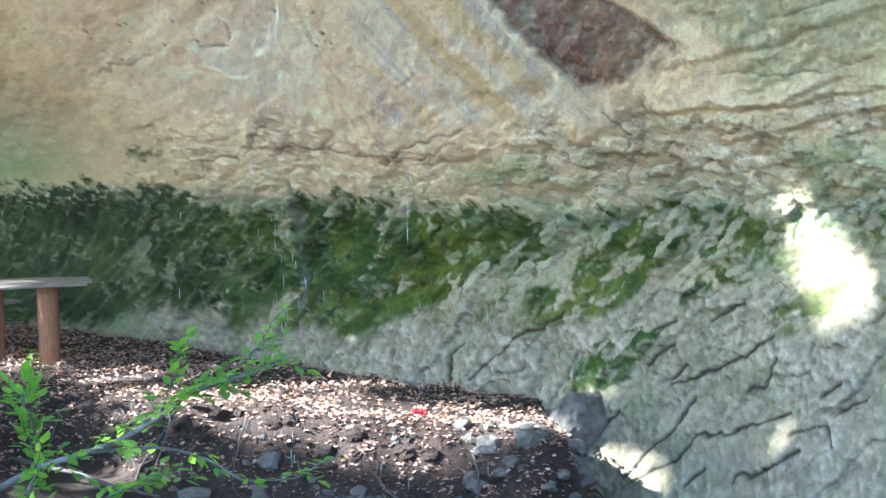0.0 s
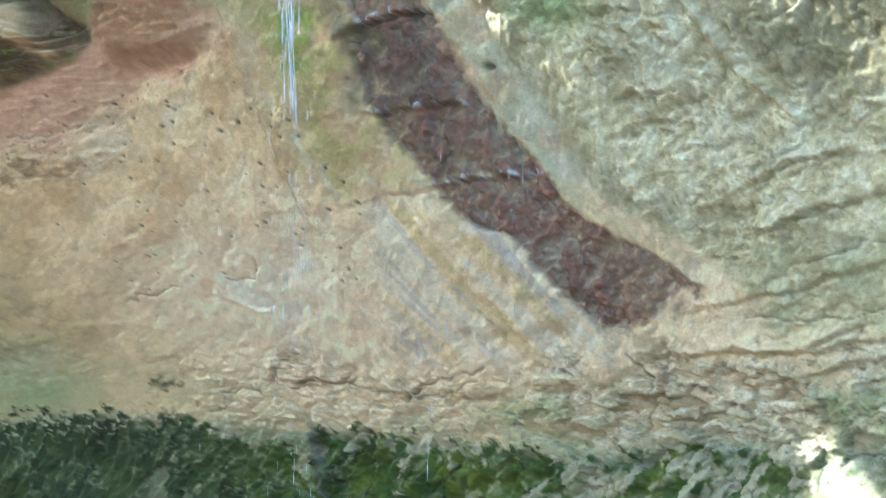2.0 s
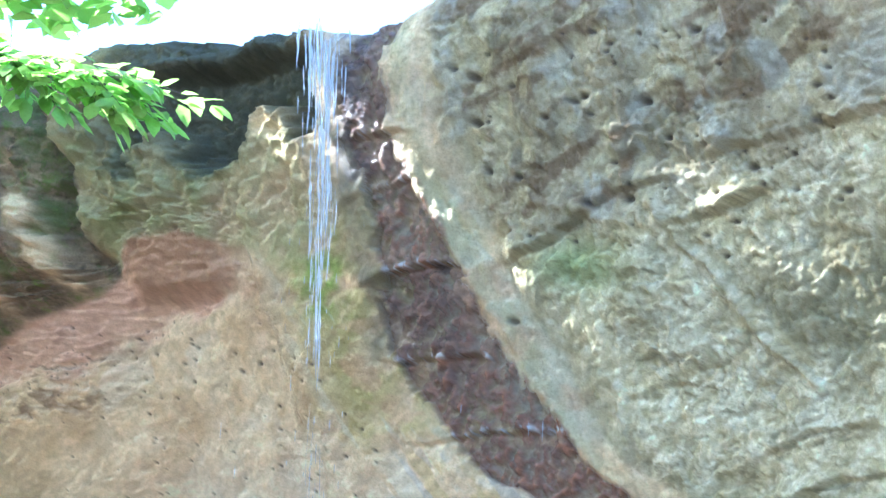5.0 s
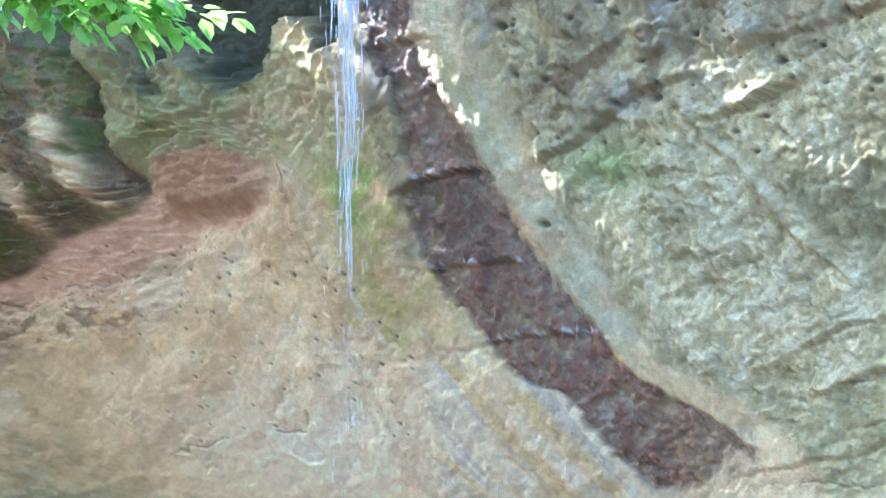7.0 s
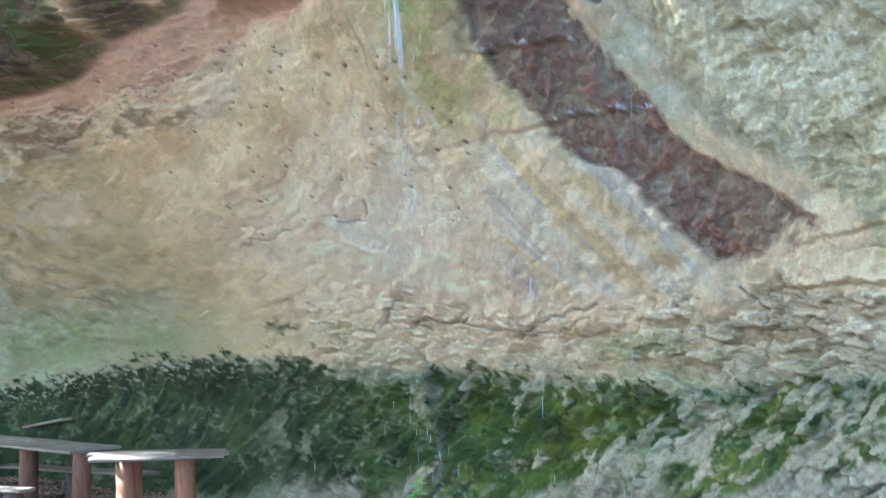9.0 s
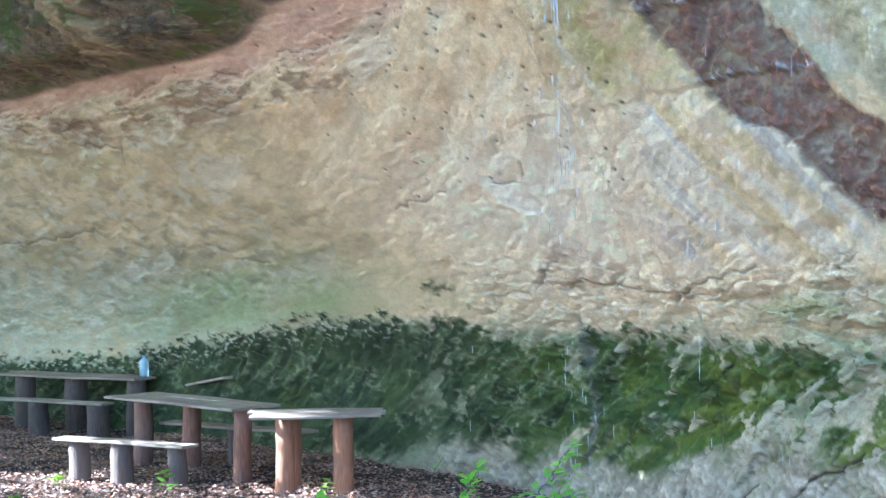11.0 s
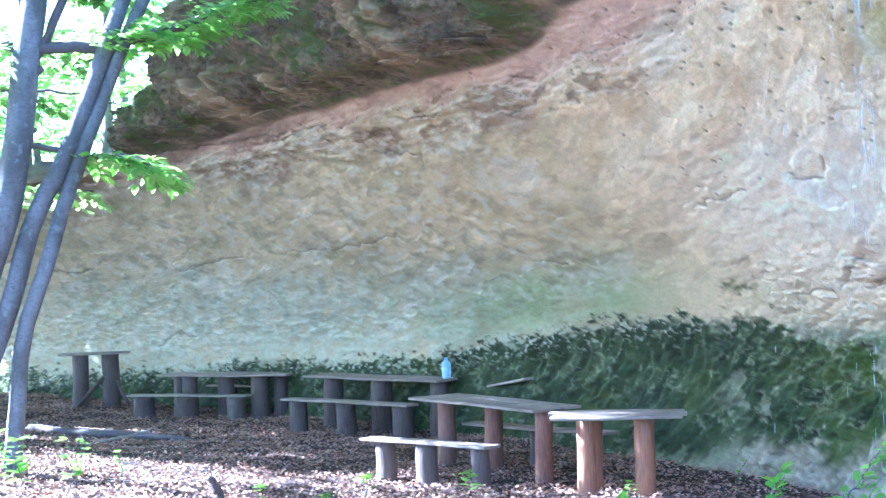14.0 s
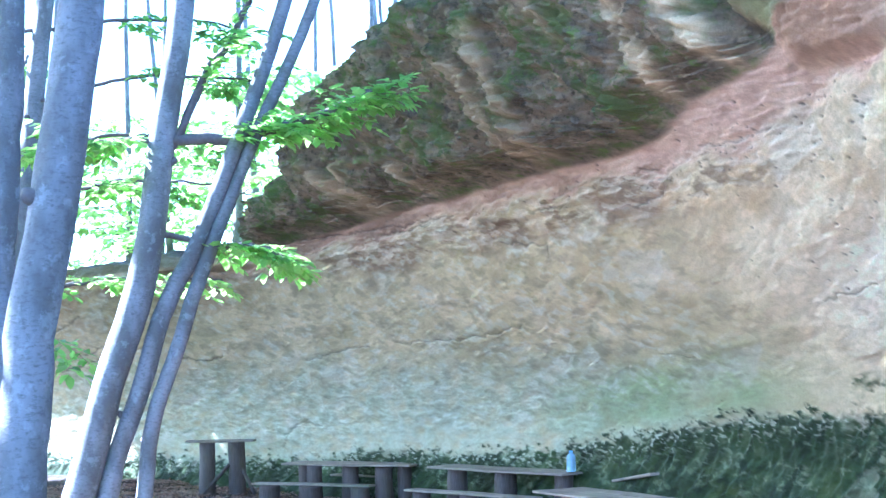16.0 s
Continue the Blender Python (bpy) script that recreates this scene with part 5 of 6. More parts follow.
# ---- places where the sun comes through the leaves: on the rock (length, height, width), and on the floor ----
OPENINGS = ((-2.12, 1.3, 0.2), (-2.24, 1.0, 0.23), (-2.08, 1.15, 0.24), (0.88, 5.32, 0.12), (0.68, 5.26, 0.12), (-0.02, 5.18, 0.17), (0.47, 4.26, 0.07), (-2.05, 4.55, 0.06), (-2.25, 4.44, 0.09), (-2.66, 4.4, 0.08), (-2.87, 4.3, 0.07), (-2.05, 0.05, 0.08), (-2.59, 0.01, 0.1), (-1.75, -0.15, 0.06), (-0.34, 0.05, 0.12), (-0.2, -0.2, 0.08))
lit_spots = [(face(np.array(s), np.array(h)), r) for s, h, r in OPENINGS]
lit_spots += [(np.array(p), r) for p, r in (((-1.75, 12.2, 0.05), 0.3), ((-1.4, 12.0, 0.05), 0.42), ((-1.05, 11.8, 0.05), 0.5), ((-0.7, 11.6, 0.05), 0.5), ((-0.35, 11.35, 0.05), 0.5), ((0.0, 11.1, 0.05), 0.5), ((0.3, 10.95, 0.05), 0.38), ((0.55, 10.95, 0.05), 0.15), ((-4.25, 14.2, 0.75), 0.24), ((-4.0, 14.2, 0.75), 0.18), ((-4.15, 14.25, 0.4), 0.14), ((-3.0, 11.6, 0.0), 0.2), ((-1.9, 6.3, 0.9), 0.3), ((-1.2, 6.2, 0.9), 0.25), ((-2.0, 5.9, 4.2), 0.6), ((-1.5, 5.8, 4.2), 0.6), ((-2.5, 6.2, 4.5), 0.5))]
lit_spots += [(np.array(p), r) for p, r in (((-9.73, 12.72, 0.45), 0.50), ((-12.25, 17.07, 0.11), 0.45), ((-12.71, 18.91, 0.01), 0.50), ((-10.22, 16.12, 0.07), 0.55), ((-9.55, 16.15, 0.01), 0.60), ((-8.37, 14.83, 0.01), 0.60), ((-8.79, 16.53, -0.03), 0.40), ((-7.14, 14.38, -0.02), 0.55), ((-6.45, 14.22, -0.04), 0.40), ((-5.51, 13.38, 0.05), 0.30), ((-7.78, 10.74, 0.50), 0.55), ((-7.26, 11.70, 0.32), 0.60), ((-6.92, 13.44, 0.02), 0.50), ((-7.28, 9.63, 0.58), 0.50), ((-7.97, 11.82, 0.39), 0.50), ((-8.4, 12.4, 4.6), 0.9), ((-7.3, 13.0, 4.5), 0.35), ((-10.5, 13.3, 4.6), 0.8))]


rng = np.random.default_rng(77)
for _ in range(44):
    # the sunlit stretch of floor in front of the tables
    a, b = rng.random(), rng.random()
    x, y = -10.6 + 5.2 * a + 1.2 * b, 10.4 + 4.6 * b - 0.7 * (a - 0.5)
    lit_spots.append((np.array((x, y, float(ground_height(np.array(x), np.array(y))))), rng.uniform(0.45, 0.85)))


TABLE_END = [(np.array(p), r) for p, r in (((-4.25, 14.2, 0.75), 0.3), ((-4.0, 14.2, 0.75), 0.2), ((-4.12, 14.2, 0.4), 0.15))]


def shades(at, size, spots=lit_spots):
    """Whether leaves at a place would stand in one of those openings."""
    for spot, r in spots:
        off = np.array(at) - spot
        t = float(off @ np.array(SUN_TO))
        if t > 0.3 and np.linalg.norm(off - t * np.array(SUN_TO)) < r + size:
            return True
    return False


# ---- trees ----
def tree(name, trunk_knots, radii, limbs, sprays, leaf, label, seed, mat=LEAF, every=0.05, group="", stubs=1, open_crown=True):
    """A trunk through the knots, limbs as (knots, radius), and leafy sprays as (at, way, length)."""
    rng = np.random.default_rng(seed)
    base = np.array(trunk_knots[0], float)
    ob = thing(name, base, label, "tree", group)
    pts = curve_points(trunk_knots, 40, 0.02, seed) - base
    trunk = part("trunk", mesh_of("trunk", *tube(pts, radii, 20, seed, 0.06), BARK), ob)
    for k in range(stubs):
        i = int(rng.uniform(0.12, 0.6) * (len(pts) - 1))
        r = float(np.interp(i / (len(pts) - 1), np.linspace(0, 1, len(radii)), radii))
        a = rng.uniform(0, 2 * math.pi)
        d = np.array((math.cos(a), math.sin(a), rng.uniform(0.2, 0.8)))
        part("branch_stub", mesh_of("branch_stub", *tube([pts[i] + d * q * r for q in (0.6, 1.0, 1.2, 1.35)], (r * 0.45, r * 0.36, r * 0.3, r * 0.2), 8, seed + k, 0.15), TWIG), trunk, "dark broken branch stub")
    for k, (line, r) in enumerate(limbs):
        part("limb", mesh_of("limb", *tube(curve_points(line, 24, 0.03, seed + k) - base, (r, r * 0.8, r * 0.45), 9, seed + k, 0.08), TWIG), trunk)
    stems, leaves = [], []
    for at, way, length in sprays:
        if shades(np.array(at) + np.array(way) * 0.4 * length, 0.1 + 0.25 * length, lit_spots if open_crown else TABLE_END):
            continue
        a, b = spray(rng, np.array(at) - base, way, length, leaf, every=every)
        stems += a
        leaves += b
    if stems:
        tagged(part("twig_work", mesh_of("twig_work", *merged(stems), TWIG), ob), kind="stuff")
        tagged(part("crown", mesh_of("crown", *merged(leaves), mat), ob, "translucent green leaves in flat sprays"), kind="stuff")
    return ob


def along(line, n, rng, spread, length, down=-0.15, start=0.2):
    """Sprays along a limb, to both sides of it."""
    pts = curve_points(line, 30)
    out = []
    for k in range(n):
        i = int((start + (1 - start) * (k + rng.random()) / n) * (len(pts) - 2))
        d = pts[i + 1] - pts[i]
        d /= np.linalg.norm(d)
        side = np.cross(d, (0, 0, 1.0)) * (1 if k % 2 else -1)
        out.append((pts[i], d * 0.8 + side * spread * rng.uniform(0.4, 1.2) + np.array((0, 0, down + rng.normal(0, 0.15))), length * rng.uniform(0.6, 1.2)))
    return out


rng = np.random.default_rng(21)
# the leaning beeches at the shelter's open end
limb_a = ((-8.67, 12.24, 4.28), (-8.21, 12.55, 4.32), (-7.76, 12.83, 4.41), (-7.3, 13.1, 4.6), (-6.92, 13.31, 4.75))
limb_b = ((-8.75, 12.18, 3.4), (-8.31, 12.49, 3.3), (-7.96, 12.72, 3.28), (-7.69, 12.88, 3.15))
limb_c = ((-8.65, 12.26, 4.2), (-8.43, 12.41, 4.76), (-8.25, 12.53, 5.14), (-8.04, 12.66, 5.6), (-7.8, 12.8, 6.4))
limb_d = ((-8.7, 12.2, 4.3), (-9.06, 11.95, 4.28), (-9.6, 11.6, 4.26))
sp = along(limb_a, 40, rng, 1.0, 0.62, -0.02) + along(limb_b, 20, rng, 0.8, 0.5, 0.0) + along(limb_c, 14, rng, 1.0, 0.7) + along(limb_d, 16, rng, 1.0, 0.7)
tree("beech_tree", ((-9.45, 11.6, 0.3), (-9.32, 11.76, 1.0), (-9.12, 11.9, 2.0), (-8.86, 12.1, 2.96), (-8.69, 12.23, 4.28), (-8.52, 12.33, 5.6), (-8.4, 12.4, 7.2), (-8.2, 12.5, 9.5)), (0.175, 0.15, 0.14, 0.12, 0.11, 0.08), [(limb_a, 0.06), (limb_b, 0.03), (limb_c, 0.045), (limb_d, 0.03)], sp, 0.125, "leaning grey beech with leafy low limbs at the clearing edge", 31, open_crown=False)
tree("beech_tree", ((-9.2, 11.85, 0.3), (-9.11, 11.91, 1.05), (-9.0, 12.0, 1.5), (-8.72, 12.2, 2.64), (-8.43, 12.4, 3.38), (-8.1, 12.62, 4.33), (-7.7, 12.9, 5.8), (-7.2, 13.2, 8.0)), (0.105, 0.09, 0.085, 0.075, 0.05), [], [((-7.9, 12.75, 5.0), (0.5, 0.3, -0.2), 0.9), ((-8.0, 12.7, 4.7), (-0.4, 0.5, -0.1), 0.9)], 0.1, "slim leaning beech trunk with patchy lichen", 33)
tree("beech_tree", ((-8.92, 12.05, 0.3), (-8.84, 12.11, 1.0), (-8.79, 12.15, 1.6), (-8.53, 12.33, 2.64), (-8.31, 12.48, 3.32), (-7.98, 12.69, 4.28), (-7.5, 13.0, 5.6), (-6.9, 13.3, 7.6)), (0.085, 0.075, 0.07, 0.06, 0.045), [], [((-7.7, 12.9, 5.0), (0.4, -0.3, -0.1), 0.8), ((-8.0, 12.7, 4.4), (0.2, 0.6, -0.15), 0.9)], 0.1, "slim leaning beech trunk mottled white with lichen", 35)
# the near trunk with its long limb over the stream
limb_n = ((-5.5, 7.15, 5.6), (-4.4, 7.0, 5.3), (-3.2, 6.6, 4.8), (-2.2, 6.1, 4.36), (-1.35, 5.75, 4.08))
limb_m = ((-5.55, 7.1, 5.2), (-4.9, 8.0, 5.4), (-4.2, 9.2, 5.6))
sp = along(limb_n, 62, rng, 0.9, 0.45, -0.1, 0.5)
tree("beech_tree", ((-5.95, 6.75, 0.5), (-5.86, 6.84, 1.45), (-5.79, 6.9, 2.35), (-5.65, 7.0, 3.45), (-5.57, 7.07, 4.25), (-5.45, 7.15, 6.0), (-5.3, 7.2, 9.0)), (0.165, 0.14, 0.135, 0.12, 0.1), [(limb_n, 0.03), (limb_m, 0.03)], sp, 0.105, "large smooth grey beech trunk close to the clearing", 37, every=0.04, open_crown=False)
tree("beech_tree", ((-7.28, 8.22, 0.3), (-7.24, 8.28, 2.39), (-7.21, 8.31, 3.52), (-7.17, 8.35, 4.68), (-7.1, 8.4, 8.0)), (0.13, 0.11, 0.1, 0.08), [], [], 0.1, "straight grey beech trunk with a knot", 39)
limbs, sp = [], []
for k, (z0, dx, dy, up) in enumerate(((3.0, 1.6, 1.3, 0.1), (3.4, -1.2, 0.8, 0.1), (3.9, 1.9, 0.9, 0.2), (4.4, 1.4, 1.8, 0.25), (4.9, 2.2, 1.2, 0.3), (5.3, -1.0, 1.5, 0.3), (5.7, 1.8, 2.0, 0.2), (4.1, 0.4, 2.2, 0.1))):
    line = ((-11.0, 12.97, z0), (-11.0 + dx * 0.5, 12.97 + dy * 0.5, z0 + up), (-11.0 + dx, 12.97 + dy, z0 + up * 0.8))
    limbs.append((line, 0.025))
    sp += along(line, 14, rng, 0.9, 0.6, -0.1, 0.15)
tree("beech_tree", ((-11.2, 12.75, 0.2), (-11.06, 12.91, 2.49), (-10.95, 13.01, 4.25), (-10.81, 13.12, 6.04), (-10.6, 13.3, 9.0)), (0.13, 0.115, 0.1, 0.08), limbs, sp, 0.12, "grey beech trunk standing behind others", 41, open_crown=False)
# the wood beyond, on the left of the shelter and over its rim
for k in range(25):
    low = k < 3 or k > 19
    a = radians(rng.uniform(44, 50) if k > 19 else rng.uniform(43, 56) if low else rng.uniform(25, 44))
    far = rng.uniform(25, 33) if k > 19 else rng.uniform(18, 30) if low else rng.uniform(37, 50)
    x, y = -far * math.sin(a), far * math.cos(a)
    z = float(ground_height(np.array(x), np.array(y))) if low else 4.4
    lean_x = rng.normal(0, 0.6)
    top_z = z + rng.uniform(9, 13)
    sprays, limbs = [], []
    for j in range(11):
        zz = z + (1.6 if low else 0.2) + rng.random() * (6.5 if low else 4.5)
        d = rng.uniform(0, 2 * math.pi)
        l = rng.uniform(1.4, 3.0)
        p0 = np.array((x + lean_x * (zz - z) / 10, y, zz))
        line = (p0, p0 + np.array((math.cos(d) * l * 0.5, math.sin(d) * l * 0.5, 0.25)), p0 + np.array((math.cos(d) * l, math.sin(d) * l, 0.2)))
        limbs.append((line, 0.022))
        sprays += along(line, 7, rng, 1.0, 1.3, -0.1, 0.1)
    tree("beech_tree", ((x, y, z - 0.1), (x + lean_x * 0.3, y, z + 3), (x + lean_x, y, top_z)), (rng.uniform(0.09, 0.16), 0.09, 0.05), limbs, sprays, 0.24, "beech in the sunlit wood behind the shelter", 50 + k, every=0.11, group="trees of the wood beyond", stubs=0)


# ---- unseen tall trees, placed to shade rock and floor, with gaps for sun spots ----

def unseen_shade_tree(x, y, seed, crowns):
    rng = np.random.default_rng(seed)
    z = float(ground_height(np.array(x), np.array(y)))
    ob = thing("unseen_shade_beech", (x, y, z), "unseen tall grey beech, its dense green crown added to shade the clearing", "tree", "tall trees round the clearing")
    part("trunk", mesh_of("trunk", *tube(curve_points(((0, 0, -0.1), (0.1, 0.05, 4), (0.15, 0.0, 9), (0.0, 0.1, 14)), 24, 0.03, seed), (0.26, 0.2, 0.16, 0.08), 14, seed, 0.05), BARK), ob)
    toward = np.array(SUN_TO)
    verts, faces = [], []
    for cx, cy, cz, rx, rz, count in crowns:
        part("limb", mesh_of("limb", *tube(curve_points(((0.1, 0, cz - z - 3.0), ((cx - x) * 0.5, (cy - y) * 0.5, cz - z - 1.0), (cx - x, cy - y, cz - z)), 14, 0.05, seed), (0.08, 0.06, 0.03), 8), BARK), ob)
        n = rng.normal(0, 1, (count, 3))
        n /= np.linalg.norm(n, axis=1)[:, None]
        p = np.array((cx, cy, cz)) + n * np.array((rx, rx, rz)) * (rng.random(count) ** 0.4)[:, None]
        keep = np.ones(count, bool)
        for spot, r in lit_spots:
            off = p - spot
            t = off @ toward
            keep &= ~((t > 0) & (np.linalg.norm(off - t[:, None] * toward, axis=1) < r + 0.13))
        for q in p[keep]:
            a, b = rng.normal(0, 1, 3), rng.normal(0, 1, 3)
            a[2] *= 0.4
            v, f = leaf_shape(rng, q - (x, y, z) - 0.22 * a / np.linalg.norm(a), a, b + (0, 0, 1.5), rng.uniform(0.36, 0.6))
            k = len(verts)
            verts.extend(v)
            faces.extend(tuple(i + k for i in g) for g in f)
    part("crown", mesh_of("crown", verts, faces, LEAF), ob, "dense green leaves with a few gaps")


# crowns in a loose grid, each on the nearest trunk
TRUNKS = ((-19.0, 4.0), (-24.0, 15.0), (-13.0, 1.0), (-29.0, 6.0), (-28.5, 20.0))
rng = np.random.default_rng(91)
lots = [[] for _ in TRUNKS]
for i in range(9):
    for j in range(7):
        cx, cy = -36.0 + 3.6 * i + rng.normal(0, 0.5), -0.5 + 3.6 * j + rng.normal(0, 0.5)
        k = min(range(len(TRUNKS)), key=lambda k: math.hypot(TRUNKS[k][0] - cx, TRUNKS[k][1] - cy))
        lots[k].append((cx, cy, rng.uniform(10.5, 13.5), 2.7, 1.4, 880))
# more unseen crowns up the sun's way, added to shade the rock by the fall
for a in np.linspace(-4.0, 4.8, 8):
    for b in (-0.6, 0.1, 0.9, 2.3, 3.7, 5.2):
        p = face(np.array(a), np.array(b))
        p = p + np.array(SUN_TO) * (15.2 + rng.normal(0, 0.4) - p[2]) / SUN_TO[2]
        lots[2 if p[1] < 6 else 0 if p[1] < 10 else 1].append((p[0], p[1], p[2], 1.5, 0.8, 330))
# the same blockers again, keeping sun off the far end of the rock
for a in np.linspace(6.0, 18.0, 6):
    for b in (0.4, 1.6, 2.8):
        p = face(np.array(a), np.array(b))
        p = p + np.array(SUN_TO) * (15.2 + rng.normal(0, 0.4) - p[2]) / SUN_TO[2]
        lots[1 if p[1] < 18 else 4].append((p[0], p[1], p[2], 1.5, 0.8, 300))
for k, (x, y) in enumerate(TRUNKS):
    unseen_shade_tree(x, y, 201 + k, lots[k])


# ---- waterfall ----
def waterfall():
    rng = np.random.default_rng(5)
    lip = face(np.array(0.16), np.array(5.9))
    out = np.array((lip[0] - 0.02, lip[1] - 0.12, 5.93))
    land = np.array((-0.95, 9.8, -0.38))

    ob = thing("waterfall", (land[0], land[1], land[2]), "thin white waterfall breaking into drops below the rim", "waterfall")

    def at(f):
        """The way of the water: f from 0 at the lip to 1 at the pool."""
        drop = out + (land - out) * np.array((f**0.75, f**0.75, f))
        return drop

    for k in range(190):
        f0 = abs(rng.normal(0.0, 0.17))
        f1 = min(0.55, f0 + rng.uniform(0.015, 0.07))
        if f0 > 0.5:
            continue
        wide = 0.025 + 0.06 * max(0.0, 1 - f0 / 0.25)
        off, off2 = rng.normal(0, wide), rng.normal(0, 0.03)
        r = rng.uniform(0.002, 0.0075) * (1 - 1.6 * f0)
        pts = [at(f) - land + (off + 0.012 * math.sin(26 * f + k) + 0.1 * off * (f - f0), off2, 0) for f in np.linspace(f0, f1, 14)]
        part("strand", mesh_of("strand", *tube(pts, (r * 0.2, r, r * 0.5, r * 0.9, r * 0.15), 6, k, 0.5), FALLING), ob)
    drops = []
    for k in range(150):
        f0 = rng.uniform(0.2, 0.99)
        l = rng.uniform(0.003, 0.014)
        off = rng.normal(0, 0.1, 2)
        r = rng.uniform(0.001, 0.003)
        pts = [at(f) - land + (off[0], off[1], 0) for f in np.linspace(f0, min(1.0, f0 + l), 4)]
        drops.append(tube(pts, (r * 0.4, r, r * 0.5), 5))
    tagged(part("water_spray", mesh_of("water_spray", *merged(drops), FALLING), ob, "scattered falling drops"), kind="stuff")
    for bx, by, n in ((0.75, -0.35, 14), (-0.75, 0.5, 8), (1.2, -0.5, 8)):
        more = []
        for k in range(n):
            z0 = rng.uniform(0.3, 4.2)
            o = rng.normal(0, 0.05, 2)
            l = rng.uniform(0.04, 0.14)
            more.append(tube([(bx + o[0], by + o[1], z0 - l * f) for f in (0, 0.4, 0.8, 1)], (0.0008, 0.002, 0.0015, 0.0008), 5))
        tagged(part("water_spray", mesh_of("water_spray", *merged(more), FALLING), ob, "scattered falling drops"), kind="stuff")


waterfall()
n = 40
ring = [(0, 0, 0)] + [((1.15 + 0.25 * math.sin(3 * a) + 0.12 * math.sin(7 * a)) * math.cos(a), (0.75 + 0.15 * math.sin(2 * a + 1)) * math.sin(a), 0) for a in np.linspace(0, 2 * math.pi, n, endpoint=False)]
pool = new("pool_water", mesh_of("pool_water", ring, [(0, k + 1, (k + 1) % n + 1) for k in range(n)], POOL))
pool.location = (-0.7, 10.05, -0.37)
tagged(pool, "shallow clear pool under the fall", "water", kind="structure")


# ---- stones, litter, dead wood, undergrowth ----
def stone_meshes(mat, rough, first, fine=2):
    out = []
    for seed in range(first, first + 7):
        bm = bmesh.new()
        bmesh.ops.create_icosphere(bm, subdivisions=fine, radius=1.0)
        for v in bm.verts:
            n = noise.fractal(v.co * 1.1 + Vector((seed * 9.1, 0, 0)), 0.8, 2.0, 3 + fine)
            v.co *= 1 + rough * n
            v.co.z *= 0.6
        me = bpy.data.meshes.new("stone")
        bm.to_mesh(me)
        bm.free()
        me.materials.append(mat)
        out.append(me)
    return out


rng = np.random.default_rng(8)
shapes, clods = stone_meshes(STONE, 0.5, 0), stone_meshes(CLOD, 0.7, 20)
for k in range(280):
    u = rng.random()
    x, y = 1.5 - 3.4 * u + rng.normal(0, 0.25), 9.2 + 1.6 * u + rng.normal(0, 0.4)
    if k > 190:
        x, y = rng.uniform(0.1, 1.4), rng.uniform(9.5, 11.0)
    size = float(np.clip(rng.lognormal(-3.2, 0.5), 0.02, 0.1))
    ob = new("stone", shapes[k % 7])
    ob.matrix_world = pose(x, y, float(ground_height(np.array(x), np.array(y))) + size * 0.15, rng.uniform(-20, 20), rng.uniform(-20, 20), rng.uniform(0, 360)) @ Matrix.Diagonal((size, size * rng.uniform(0.7, 1.2), size, 1))
    tagged(ob, "grey-brown stone in the bed of the stream", "stone", "stones of the stream bed")


boulder = new("boulder", stone_meshes(STONE, 0.25, 40, 4)[4])
at = face(np.array(-0.3), np.array(-0.05), 0.12)
boulder.matrix_world = pose(float(at[0]), float(at[1]), -0.1, 12, -8, 40) @ Matrix.Diagonal((0.26, 0.2, 0.36, 1))
tagged(boulder, "grey boulder at the foot of the slabs, speckled with sun", "boulder")

for k in range(110):
    x = rng.uniform(-3.4, 1.6)
    y = float(np.interp(x, [p[0] for p in EDGE], [p[1] for p in EDGE])) - abs(rng.normal(0.25, 0.3))
    size = float(np.clip(rng.lognormal(-3.3, 0.5), 0.015, 0.075))
    ob = new("soil_clod", clods[k % 7])
    ob.matrix_world = pose(x, y, float(ground_height(np.array(x), np.array(y))) + size * 0.1, rng.uniform(-30, 30), rng.uniform(-30, 30), rng.uniform(0, 360)) @ Matrix.Diagonal((size, size * rng.uniform(0.6, 1.4), size * rng.uniform(0.6, 1.3), 1))
    tagged(ob, "dark clod of rooty soil on the stream bank", "soil clod", "clods on the stream bank")


